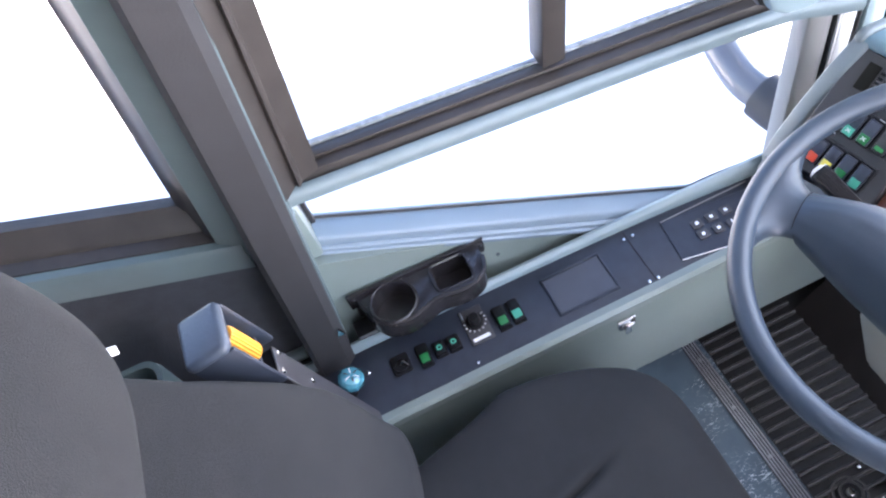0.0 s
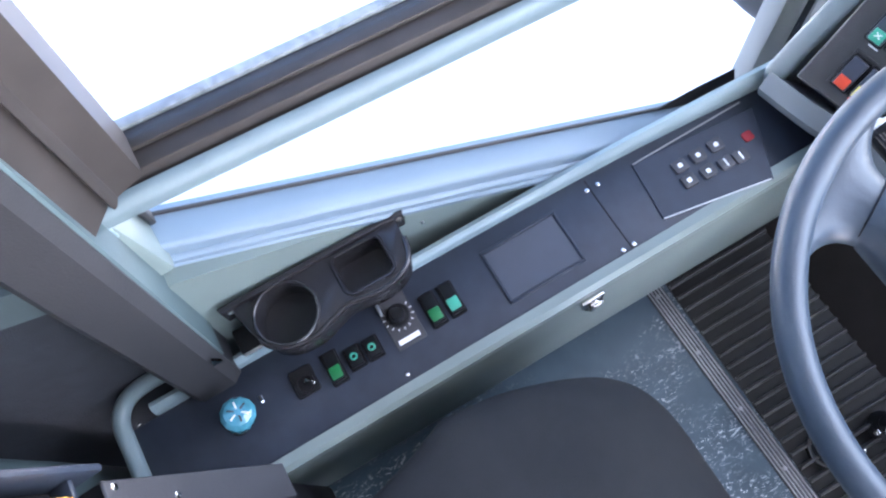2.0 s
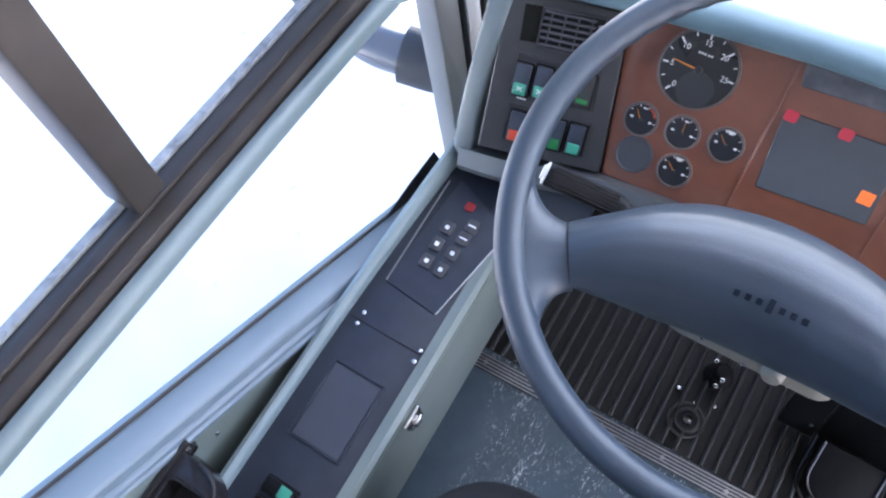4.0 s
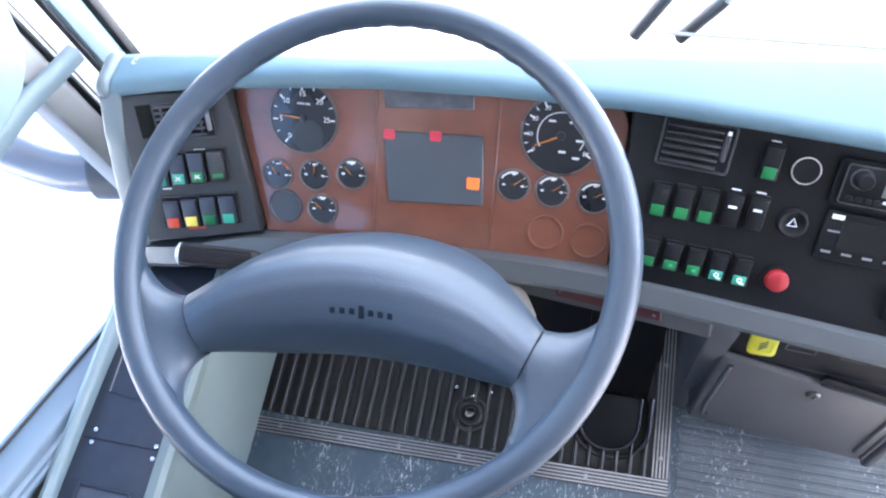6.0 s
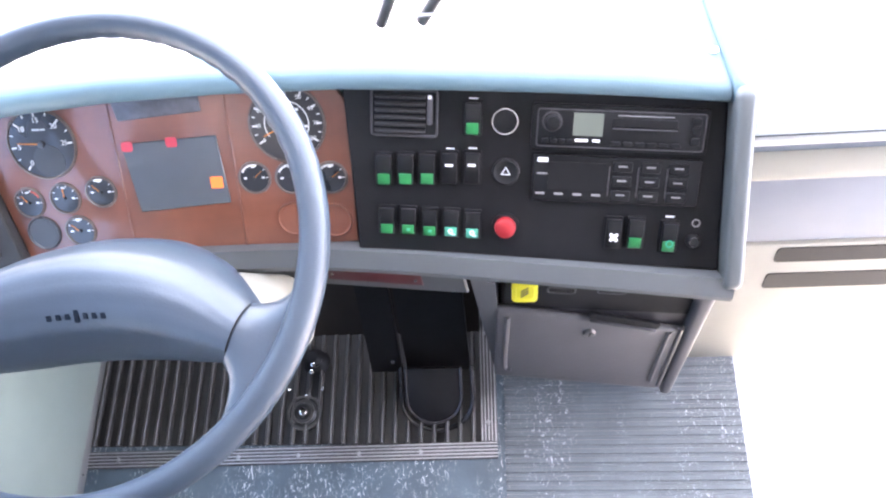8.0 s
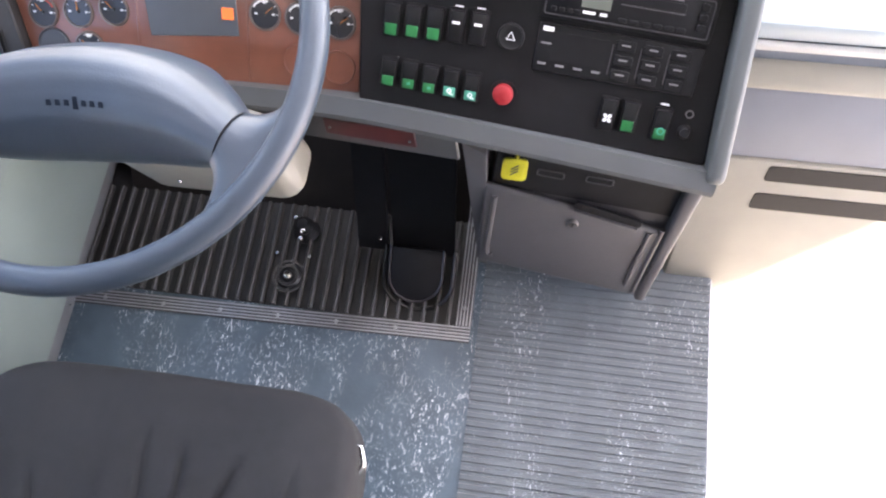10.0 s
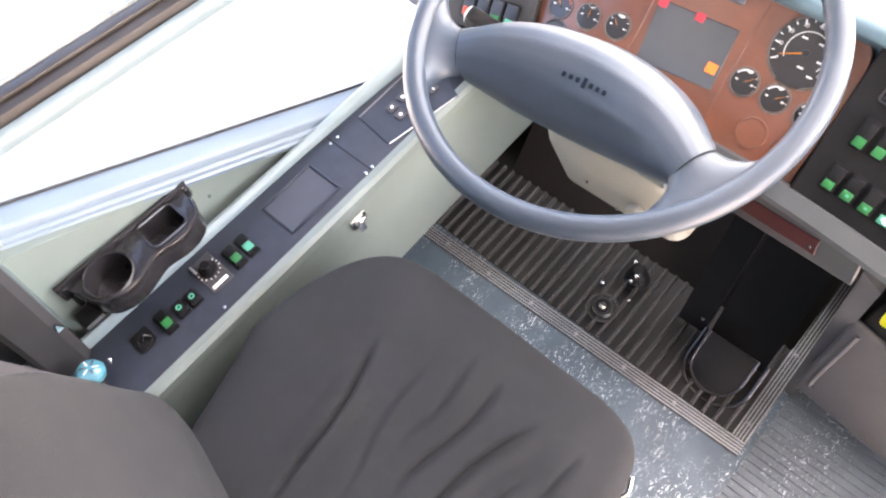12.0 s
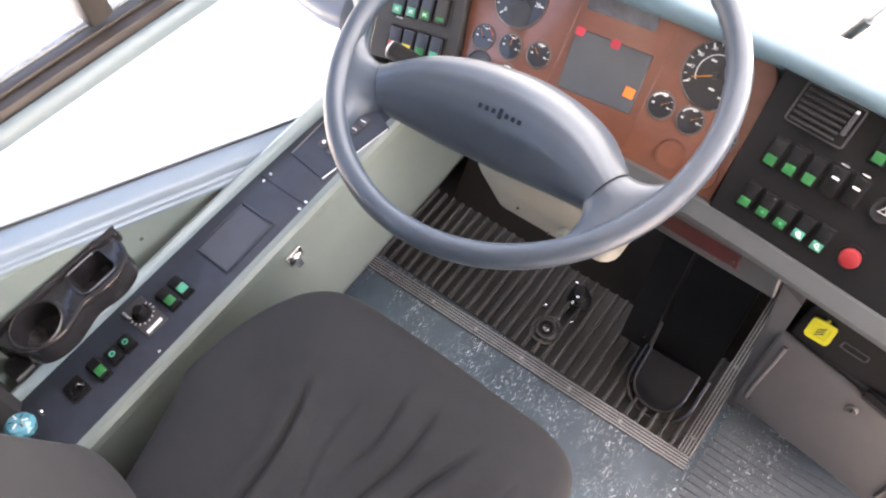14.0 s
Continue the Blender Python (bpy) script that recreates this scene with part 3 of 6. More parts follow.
NEEDLE = mat("orange_needle", (0.75, 0.22, 0.02), 0.4, vary=0.05)
GREY_MARK = mat("grey_marking", (0.20, 0.20, 0.20), 0.5, vary=0.05)


def burl(name):
    """Reddish brown wood-effect laminate with a wandering figure."""
    m = mat(name, (0.160, 0.060, 0.036), 0.32, vary=0.14, scale=26, bump=0.03, bump_scale=300, tint=(0.19, 0.066, 0.038), coat=0.8)
    nt = m.node_tree
    b = nt.nodes["Principled BSDF"]
    src = b.inputs["Base Color"].links[0].from_socket
    tc = nt.nodes.new("ShaderNodeTexCoord")
    mp = nt.nodes.new("ShaderNodeMapping")
    mp.inputs["Scale"].default_value = (1.0, 4.0, 4.0)
    wv = nt.nodes.new("ShaderNodeTexNoise")
    wv.inputs["Scale"].default_value, wv.inputs["Detail"].default_value, wv.inputs["Distortion"].default_value = 9, 6, 1.2
    nt.links.new(tc.outputs["Object"], mp.inputs["Vector"])
    nt.links.new(mp.outputs["Vector"], wv.inputs["Vector"])
    rg = nt.nodes.new("ShaderNodeMapRange")
    rg.inputs["From Min"].default_value, rg.inputs["From Max"].default_value, rg.inputs["To Max"].default_value = 0.46, 0.80, 0.30
    nt.links.new(wv.outputs["Fac"], rg.inputs["Value"])
    mx = nt.nodes.new("ShaderNodeMix")
    mx.data_type = "RGBA"
    mx.inputs["B"].default_value = (0.10, 0.030, 0.018, 1)
    nt.links.new(rg.outputs["Result"], mx.inputs["Factor"])
    nt.links.new(src, mx.inputs["A"])
    nt.links.new(mx.outputs["Result"], b.inputs["Base Color"])
    return m


WOOD = burl("reddish_wood_laminate")


def screw(parent, at, r=0.004, m=None, name="screw"):
    return part(name, disc(r, -0.001, 0.0022, 0.0012, 10, (m or Matrix.Identity(4)) @ Matrix.Translation(at)), CHROME, parent)


def bar(parent, m, x, y, w, h, z=0.0, material=None, name="marking"):
    """A short printed mark."""
    return part(name, box((x - w / 2, y - h / 2, z), (x + w / 2, y + h / 2, z + 0.0006), m=m), material or WHITE, parent, smooth=0)


def rocker(parent, m, x, y, w=0.019, h=0.034, lens=None, low=True, marks=1, tilt=6, face=None):
    """A rocker switch in a frame: sunk collar, tilted paddle and a coloured lens on one half."""
    at = m @ Matrix.Translation((x, y, 0))
    sw = part("switch", merge(slab(rounded(w + 0.004, h + 0.004, 0.002, 2), 0, 0.0025, 0.0008, 1, at)), BLACK, parent)
    rock = at @ pose(0, 0, 0.0025, tilt if low else -tilt, 0, 0)
    part("paddle", box((-w / 2, -h / 2, 0), (w / 2, h / 2, 0.006), 0.0015, 2, rock), face or BLACK, sw)
    if lens:
        part("lens", box((-w / 2 + 0.0018, -h / 2 + 0.0014, 0.0055), (w / 2 - 0.0018, -h * 0.10, 0.0078), 0.001, 2, rock), lens, sw, "coloured lens")
    if marks:
        part("marking", box((-w * 0.28, h * 0.58, 0.0004), (w * 0.28, h * 0.62, 0.0009), m=at), WHITE, sw, smooth=0)
    return sw


# ---- side console ----
TOP = 0.376
console = thing("side_console", "long dark console with switches under the driver's window", "console")
part("top_panel", box((-0.250, -0.735, TOP - 0.018), (-0.128, 0.165, TOP), 0.003), NAVY, console)
part("top_gap", box((-0.234, -0.108, TOP), (-0.1305, -0.1065, TOP + 0.0006)), BLACK, console)
part("inner_edge", sweep([(-0.122, -0.74, TOP - 0.008), (-0.122, 0.175, TOP - 0.008)], [(0.012, -0.012), (0.012, 0.004), (0.006, 0.010), (-0.006, 0.010), (-0.0062, -0.012)]), GREEN_METAL, console, "grey-green metal edge")
part("side_panel", along_x([(-0.74, 0.125), (0.30, 0.125), (0.30, TOP - 0.021), (-0.74, TOP - 0.021)], -0.131, -0.1125, 0.002), GREEN_METAL, console, "grey-green painted side panel")
part("plinth", loft([[(-0.190, y, 0.0), (-0.176, y, 0.0), (-0.130, y, 0.122), (-0.160, y, 0.122)] for y in (-0.74, 0.44)]), MID_GREY, console, "grey lower panel")
rim = smooth_path([(-0.262, -0.700, TOP + 0.004), (-0.256, -0.30, TOP + 0.004), (-0.248, -0.05, TOP + 0.010), (-0.232, 0.168, TOP + 0.026)], 8)
part("outer_edge", sweep(rim, [(0.011, -0.026), (0.012, 0.002), (0.0085, 0.009), (0.0035, 0.012), (-0.002, 0.010), (-0.005, 0.002), (-0.005, -0.026)]), GREEN_GREY, console, "rounded grey-green edge moulding")
part("rear_edge", sweep(smooth_path([(-0.13, -0.742, TOP), (-0.22, -0.744, TOP), (-0.268, -0.742, TOP + 0.002), (-0.290, -0.715, TOP + 0.004), (-0.292, -0.66, TOP + 0.004)], 5), circle(0.011, 10)), GREEN_GREY, console)
part("front_panel", loft([[(-0.245, y, 0.30), (-0.115, y, 0.30), (-0.115, y, z), (-0.245, y, z)] for y, z in ((0.166, TOP + 0.002), (0.215, TOP + 0.05))]), NAVY, console)
T = Matrix.Translation((0, 0, TOP))
tray = part("tray", merge(box((-0.221, -0.267, 0.0002), (-0.145, -0.161, 0.0012), m=T), box((-0.2205, -0.2665, 0.001), (-0.2165, -0.1615, 0.0042), 0.001, 1, T), box((-0.149, -0.2665, 0.001), (-0.1455, -0.1615, 0.0035), 0.001, 1, T),
                             box((-0.2165, -0.2665, 0.001), (-0.149, -0.2635, 0.0035), 0.001, 1, T), box((-0.2165, -0.165, 0.001), (-0.149, -0.1615, 0.0042), 0.001, 1, T)), NAVY, console, "shallow rectangular tray")
part("tray_mat", box((-0.2155, -0.2625, 0.0013), (-0.150, -0.166, 0.002), m=T), mat("slate_tray_mat", (0.045, 0.052, 0.068), 0.6, vary=0.12), tray)
for x, y in ((-0.137, -0.414), (-0.133, -0.118), (-0.133, -0.103), (-0.221, -0.112), (-0.221, -0.096), (-0.211, 0.142), (-0.252, -0.725)):
    screw(console, (x, y, 0), 0.0032, T)


def con(x, y):
    return T @ Matrix.Translation((x, y, 0)) @ pose(0, 0, 0, 0, 0, 0)


for x, y, h, lens in ((-0.189, -0.486, 0.040, LENS_GREEN), (-0.187, -0.459, 0.026, LENS_GREEN), (-0.186, -0.435, 0.026, LENS_GREEN), (-0.189, -0.350, 0.042, LENS_GREEN), (-0.189, -0.325, 0.042, LENS_TEAL)):
    sw = rocker(console, con(x, y) @ pose(0, 0, 0, 0, 0, -90), 0, 0, 0.017, h, None, True, 0)
    lab = con(x + h * 0.22, y)
    if h > 0.03:
        part("lens", box((-0.009, -0.0075, 0.007), (0.008, 0.0075, 0.0105), 0.0015, 2, lab), lens, sw, "green lens")
    else:
        part("lens", ring(0.0026, 0.0048, 0.008, 0.0098, 14, con(x, y)), LENS_TEAL, sw, "pale green ring")
sock = part("socket", merge(slab(rounded(0.036, 0.030, 0.004, 3), 0, 0.004, 0.001, 1, con(-0.193, -0.525)), ring(0.009, 0.0125, 0.004, 0.0075, 20, con(-0.190, -0.525))), BLACK, console, "black socket")
part("lever", sweep(smooth_path([(-0.190, -0.525, TOP + 0.006), (-0.190, -0.519, TOP + 0.012), (-0.182, -0.513, TOP + 0.010)], 4), circle(0.0022, 8)), CHROME, sock)
plate = part("dial_plate", box((-0.232, -0.410, 0.0), (-0.165, -0.371, 0.0018), 0.0008, 1, T), DARK_GREY, console)
part("dial", lathe([(0, 0.001), (0.015, 0.001), (0.0145, 0.005), (0.010, 0.006), (0.009, 0.016), (0.0075, 0.018), (0, 0.018)], 22, con(-0.205, -0.390)), BLACK, plate, "black rotary dial")
for i in range(11):
    a = radians(-120 + 24 * i)
    part("marking", box((0.0165, -0.0006, 0.0018), (0.0195, 0.0006, 0.0024), m=con(-0.205, -0.390) @ pose(0, 0, 0, 0, 0, math.degrees(a))), WHITE, plate, smooth=0)
part("pin", box((-0.229, -0.409, 0.0018), (-0.214, -0.405, 0.007), 0.001, 1, T), ALU, plate)
part("label_strip", box((-0.1765, -0.405, 0.0018), (-0.1705, -0.377, 0.0024), m=T), WHITE, plate, "white label strip", 0)
panel = part("switch_panel", slab([(-0.221, -0.047), (-0.141, -0.056), (-0.114, 0.083), (-0.206, 0.122)], 0.0003, 0.0022, 0.0008, 1, T), NAVY, console, "framed slate switch panel")
part("frame_line", box((-0.2205, -0.046, 0.0022), (-0.2185, 0.112, 0.0032), m=T @ pose(0, 0, 0, 0, 0, 0)), GREY_MARK, panel)
part("frame_line", sweep([(-0.1405, -0.055, TOP + 0.003), (-0.1155, 0.080, TOP + 0.003)], circle(0.0009, 6)), ALU, panel)
for x, y in ((-0.187, 0.000), (-0.187, 0.026), (-0.187, 0.052), (-0.165, -0.002), (-0.163, 0.024), (-0.161, 0.048), (-0.159, 0.068)):
    key = part("button", slab(rounded(0.0165, 0.0185, 0.003, 3), 0.002, 0.0055, 0.001, 2, con(x, y)), DARK_GREY, panel)
    tall = y > 0.04 and x > -0.18
    part("marking", slab(rounded(0.011 if tall else 0.0055, 0.002 if tall else 0.0055, 0.0009 if tall else 0.001, 3), 0.0055, 0.0061, m=con(x, y)), WHITE, key, smooth=0)
part("warning_button", slab(rounded(0.013, 0.013, 0.003, 3), 0.002, 0.005, 0.001, 2, con(-0.176, 0.091)), RED, panel, "dull red button")
latch = part("latch", box((-0.1122, -0.190, 0.320), (-0.106, -0.158, 0.344), 0.002), CHROME, console, "bright metal catch")
part("loop", sweep(smooth_path([(-0.104, -0.186, 0.326), (-0.100, -0.180, 0.338), (-0.100, -0.166, 0.338), (-0.104, -0.162, 0.326)], 4), circle(0.0022, 8)), CHROME, latch)
part("tongue", box((-0.106, -0.180, 0.306), (-0.1015, -0.168, 0.334), 0.0015), CHROME, latch)

valve = thing("round_knob", "aqua tinted glassy round knob on the console", "knob")
VM = axes((-0.188, -0.614, TOP + 0.004), (1, 0, 0), (0, 0.94, -0.34))
part("stem", lathe([(0, -0.006), (0.013, -0.006), (0.013, 0.012), (0.009, 0.014), (0.009, 0.024), (0, 0.024)], 18, VM), BLACK, valve)
part("collar", ring(0.011, 0.0170, 0.020, 0.026, 24, VM), CHROME, valve)


def cut_glass():
    """A cap cut into facets: rings of points, each turned half a step from the last."""
    bm = bmesh.new()
    rings = []
    for k, (r, z) in enumerate(((0.0175, 0.026), (0.0205, 0.031), (0.0205, 0.040), (0.0160, 0.0455), (0.0085, 0.0485))):
        rings.append([bm.verts.new((r * math.cos(2 * math.pi * (i + 0.5 * (k % 2)) / 12), r * math.sin(2 * math.pi * (i + 0.5 * (k % 2)) / 12), z)) for i in range(12)])
    for k, (a, b) in enumerate(zip(rings, rings[1:])):
        for i in range(12):
            j = (i + 1) % 12
            if k % 2 == 0:
                bm.faces.new((a[i], a[j], b[i]))
                bm.faces.new((a[j], b[j], b[i]))
            else:
                bm.faces.new((a[i], b[j], b[i]))
                bm.faces.new((a[i], a[j], b[j]))
    bm.faces.new(rings[0])
    bm.faces.new(rings[-1])
    return apply(bm, VM)


part("head", cut_glass(), AQUA, valve, "aqua faceted cap", 0)
# pale and black bars imitate glints and dark reflections in the cut glass
for i in range(6):
    part("facet_line", box((0.004, -0.0010, 0.0480), (0.0125, 0.0010, 0.0492), 0.0004, 1, VM @ pose(0, 0, 0, 0, 0, 60 * i)), PALE if i % 2 else GASKET, valve)
part("release_tab", sweep(smooth_path([(-0.205, -0.580, TOP), (-0.200, -0.577, TOP + 0.016), (-0.190, -0.573, TOP + 0.026)], 4), circle(0.0016, 8)), ALU, valve)

# ---- cup holder on the wall ----
cup = thing("cup_holder", "glossy black moulded cup holder screwed to the side wall", "cup holder")
CM = axes((-0.281, -0.5445, 0.480), (0, 1, -0.045), (1, 0, 0))  # local x along the wall, y into the cab, z down


def cup_outline(grow=0.0):
    """Round bay, soft waist and square bay."""
    bend = [(0.004, 0.018, 0), (0.012, 0.043, 0), (0.025, 0.066, 0), (0.047, 0.077, 0), (0.074, 0.078, 0), (0.097, 0.071, 0), (0.121, 0.065, 0), (0.152, 0.070, 0), (0.178, 0.067, 0), (0.197, 0.056, 0), (0.206, 0.036, 0), (0.208, 0.014, 0)]
    return [(0.0, 0.0)] + [(p[0], p[1] + grow) for p in smooth_path(bend, 3)] + [(0.209, 0.0)]


def cup_shell():
    """Hollowed body: a deck with a round and a square pocket let into it."""
    out = slab(cup_outline(), 0.004, 0.046, 0.004, 2)
    return apply(out, CM)


body = part("body", cup_shell(), GLOSS_BLACK, cup)
cut_a = bmesh.new()
bmesh.ops.create_cone(cut_a, cap_ends=True, segments=32, radius1=0.0345, radius2=0.0345, depth=0.07, matrix=CM @ Matrix.Translation((0.054, 0.040, 0.005)))
cut_b = slab(rounded(0.058, 0.048, 0.009, 4, 0.152, 0.033), -0.03, 0.040, m=CM)
cutter_mesh = bpy.data.meshes.new("pockets")
both = merge(cut_a, cut_b)
bmesh.ops.recalc_face_normals(both, faces=both.faces[:])
both.to_mesh(cutter_mesh)
both.free()
cutter = bpy.data.objects.new("pockets", cutter_mesh)
scene.collection.objects.link(cutter)
mod = body.modifiers.new("pockets", "BOOLEAN")
mod.operation, mod.object, mod.solver = "DIFFERENCE", cutter, "EXACT"
bpy.context.view_layer.update()
hollow = bpy.data.meshes.new_from_object(body.evaluated_get(bpy.context.evaluated_depsgraph_get()))
body.modifiers.clear()
body.data = hollow
bpy.data.objects.remove(cutter)
for p in hollow.polygons:
    p.use_smooth = True
hollow.set_sharp_from_angle(angle=radians(35))
part("back_plate", slab([(-0.012, -0.003), (0.222, -0.003), (0.218, 0.0045), (-0.010, 0.0045)], -0.003, 0.030, 0.0015, 2, CM), GLOSS_BLACK, cup)
part("round_rim", lathe([(0.0343, -0.0005), (0.0360, -0.0015), (0.0378, 0.0), (0.0385, 0.0035), (0.0352, 0.006), (0.0343, 0.005)], 36, CM @ Matrix.Translation((0.054, 0.040, 0.0)), close=True), GLOSS_BLACK, cup)
rr = [(x, y, 0.0028) for x, y in rounded(0.061, 0.051, 0.010, 5, 0.152, 0.033)]
part("square_rim", sweep(rr, circle(0.0022, 6), closed=True, m=CM), GLOSS_BLACK, cup)
part("front_lip", sweep(smooth_path([(x, y, 0.0035) for x, y in cup_outline()[5:-3]], 2), circle(0.0032, 8), m=CM), GLOSS_BLACK, cup)
part("cup_floor", disc(0.0343, 0.044, 0.0455, 0, 28, CM @ Matrix.Translation((0.054, 0.040, 0.0))), BLACK, cup)
part("mounting_arm", box((-0.004, -0.005, 0.022), (0.060, 0.003, 0.060), 0.003, 2, CM), BLACK, cup)
for x in (0.0, 0.106, 0.213):
    screw(cup, (x, 0.0048, 0.006 if x else 0.004), 0.0034, CM @ Matrix.Translation((0, 0, -0.0)) @ pose(0, 0, 0, 0, 0, 0))
bracket = thing("mounting_bracket", "small dark metal bracket beside the pillar foot", "bracket")
part("plate", box((-0.279, -0.568, 0.412), (-0.247, -0.534, 0.419), 0.002), BLACK, bracket)
part("leg", box((-0.279, -0.568, 0.380), (-0.272, -0.534, 0.412), 0.002), BLACK, bracket)
part("edge", box((-0.2468, -0.566, 0.4125), (-0.2440, -0.536, 0.4185), 0.001), ALU, bracket, "bright metal edge")
for y, z in ((-0.295, 0.461), (-0.308, 0.411)):
    rivet = thing("wall_screw", "small bright screw head in the painted wall", "screw", "screws in the side wall")
    screw(rivet, (0, 0, 0), 0.0036, axes((-0.2815, y, z), (0, 1, 0), (0, 0, 1)), "head")

# ---- pillar ----
pil = thing("door_pillar", "charcoal boxed pillar between the side windows", "pillar", kind="structure")
part("box_section", loft([[(-0.36, y0, z), (-0.243 - 0.04 * (z - 0.40), y0 + 0.004, z), (-0.236 - 0.04 * (z - 0.40), y0 + 0.012, z), (-0.236 - 0.04 * (z - 0.40), y1 - 0.012, z), (-0.246 - 0.04 * (z - 0.40), y1, z), (-0.36, y1, z)]
                          for z, y0, y1 in ((TOP, -0.655, -0.588), (0.70, -0.626, -0.556), (1.0, -0.596, -0.525), (1.92, -0.505, -0.434))]), PILLAR, pil)
part("edge_trim", loft([[(-0.335, y1, z), (-0.248 - 0.04 * (z - 0.40), y1 - 0.001, z), (-0.250 - 0.04 * (z - 0.40), y1 + 0.002, z), (-0.335, y1 + 0.003, z)]
                        for z, y1 in ((0.44, -0.582), (0.70, -0.5555), (1.0, -0.5245), (1.92, -0.4335))]), TRIM, pil, "grey-green front face")
part("inner_return", loft([[(-0.345, y1 + 0.001, z), (-0.272, y1 + 0.001, z), (-0.292, y1 + 0.020, z), (-0.286, y1 + 0.0235, z), (-0.2875, y1 + 0.0265, z), (-0.295, y1 + 0.030, z), (-0.302, y1 + 0.055, z), (-0.345, y1 + 0.055, z)] for z, y1 in ((0.735, -0.5515), (1.0, -0.525), (1.92, -0.434))]), SASH, pil, "ridged bronze-black window stile")
part("foot_clip", slab([(0, 0), (0.012, 0.0), (0.006, 0.016)], 0, 0.004, m=axes((-0.2385, -0.590, 0.464), (0, 1, 0), (0, 0, 1))), CHROME, pil, "bright metal corner clip")

# ---- dashboard ----
DASH = axes((0, 0.244, 0.508), (1, 0, 0), (0, 0.73, 0.684))
dash = thing("dashboard", "grey-green moulded dashboard with gauges, switches and radio", "dashboard")


def on_dash(u, v, n=0.0):
    return DASH @ Vector((u, v, n))


# crest of the face along the dashboard: u, v of the underside of the hood lip
CREST = [(-0.225, 0.083), (-0.15, 0.094), (-0.07, 0.104), (0.02, 0.112), (0.12, 0.119), (0.25, 0.122), (0.39, 0.120), (0.50, 0.113), (0.60, 0.105), (0.72, 0.094), (0.835, 0.083)]


def hood_section(u, v, grow=0.0):
    """Outline of the hood at u: a short upright lip, a crease and a top that falls away to the windscreen."""
    p = on_dash(u, v, float(np.interp(u, (-0.21, -0.06, 0.40, 0.50), (0.044, 0.033, 0.032, 0.030))))
    y, z = p.y, p.z
    rise = float(np.interp(u, (-0.21, -0.05, 0.80), (0.0095, 0.016, 0.011))) + grow
    back = float(np.interp(u, (-0.22, -0.19, 0.13, 0.50, 0.65, 0.80), (0.322, 0.325, 0.337, 0.378, 0.398, 0.425)))
    return [(u, y + 0.004, z - 0.008), (u, y - 0.007 - grow, z - 0.007), (u, y - 0.010 - grow, z - 0.002), (u, y - 0.0095 - grow, z + rise - 0.010), (u, y - 0.006 - grow, z + rise - 0.004), (u, y + 0.001, z + rise - 0.0005), (u, y + 0.008, z + rise),
            (u, back - 0.012, z + rise - 0.0015), (u, back - 0.003, z + rise - 0.004), (u, back, z + rise - 0.010), (u, back + 0.015, z + rise - 0.075), (u, 0.455, z - 0.19), (u, y + 0.02, z - 0.05)]


HOOD = mat("blue_grey_hood_skin", (0.088, 0.152, 0.180), 0.5, vary=0.12, scale=12, bump=0.15, bump_scale=500)
part("hood", loft([hood_section(max(-0.2090, min(0.8125, u)), v) for u, v in CREST]), HOOD, dash, "pale blue-grey padded hood", 60)
for u, y, z in ((-0.187, 0.309, 0.6055), (0.799, 0.331, 0.5985)):
    screw(dash, (0, 0, 0), 0.006, axes((u, y, z), (1, 0, 0), (0, 0.98, -0.06)))
part("core", loft([[(u, *on_dash(u, v0, -0.03).yz), (u, *on_dash(u, v1, -0.03).yz), (u, 0.335, on_dash(u, v1, -0.03).z - 0.05), (u, 0.335, 0.42)] for u, v0, v1 in ((-0.20, -0.11, 0.08), (0.1, -0.09, 0.12), (0.40, -0.09, 0.125), (0.82, -0.125, 0.095))]), BLACK, dash)


def cheek(u0, u1, top, low, n_top=0.050, n_low=0.046):
    """Rounded end cheek of the dashboard."""
    prof = [(top, n_top - 0.006), (top - 0.01, n_top + 0.003), (0.0, (n_top + n_low) / 2 + 0.003), (low + 0.01, n_low + 0.003), (low, n_low - 0.005), (low, -0.06), (top, -0.06)]
    return slab(prof, u0, u1, 0.008, 3, m=DASH @ Matrix(((0, 0, 1, 0), (1, 0, 0, 0), (0, 1, 0, 0), (0, 0, 0, 1))))


def end_cap(us, v, draw=0.0):
    """The cheek's strip carried on over the end of the hood to the windscreen, with a rolled outer edge."""
    return loft([[(x + draw * max(0.0, min(0.16, y - 0.27)), y, z) for x, y, z in hood_section(u, v, g)] for u, g in us])


CHEEK = mat("dark_grey_green_moulding", (0.085, 0.096, 0.099), 0.42, vary=0.07, scale=20, bump=0.15, bump_scale=500)
part("right_cheek", cheek(0.8155, 0.837, 0.092, -0.142), CHEEK, dash, "rounded grey-green end cheek")
part("right_end_cap", end_cap(((0.8155, 0.002), (0.819, 0.0045), (0.829, 0.0045), (0.834, 0.001), (0.836, -0.006)), 0.084, -0.14), HOOD, dash, "rolled end of the hood", 60)
LEFT_CHEEK = mat("mid_grey_green_moulding", (0.125, 0.155, 0.160), 0.42, vary=0.07, scale=20, bump=0.15, bump_scale=500)
part("left_cheek", slab([(0.086, 0.046), (0.078, 0.0525), (0.03, 0.0505), (0.0, 0.0455), (-0.05, 0.037), (-0.095, 0.026), (-0.135, 0.010), (-0.150, -0.012), (-0.150, -0.06), (0.078, -0.06)], -0.2265, -0.1985, 0.008, 3, m=DASH @ Matrix(((0, 0, 1, 0), (1, 0, 0, 0), (0, 1, 0, 0), (0, 0, 0, 1)))), LEFT_CHEEK, dash, "rounded grey-green end cheek")
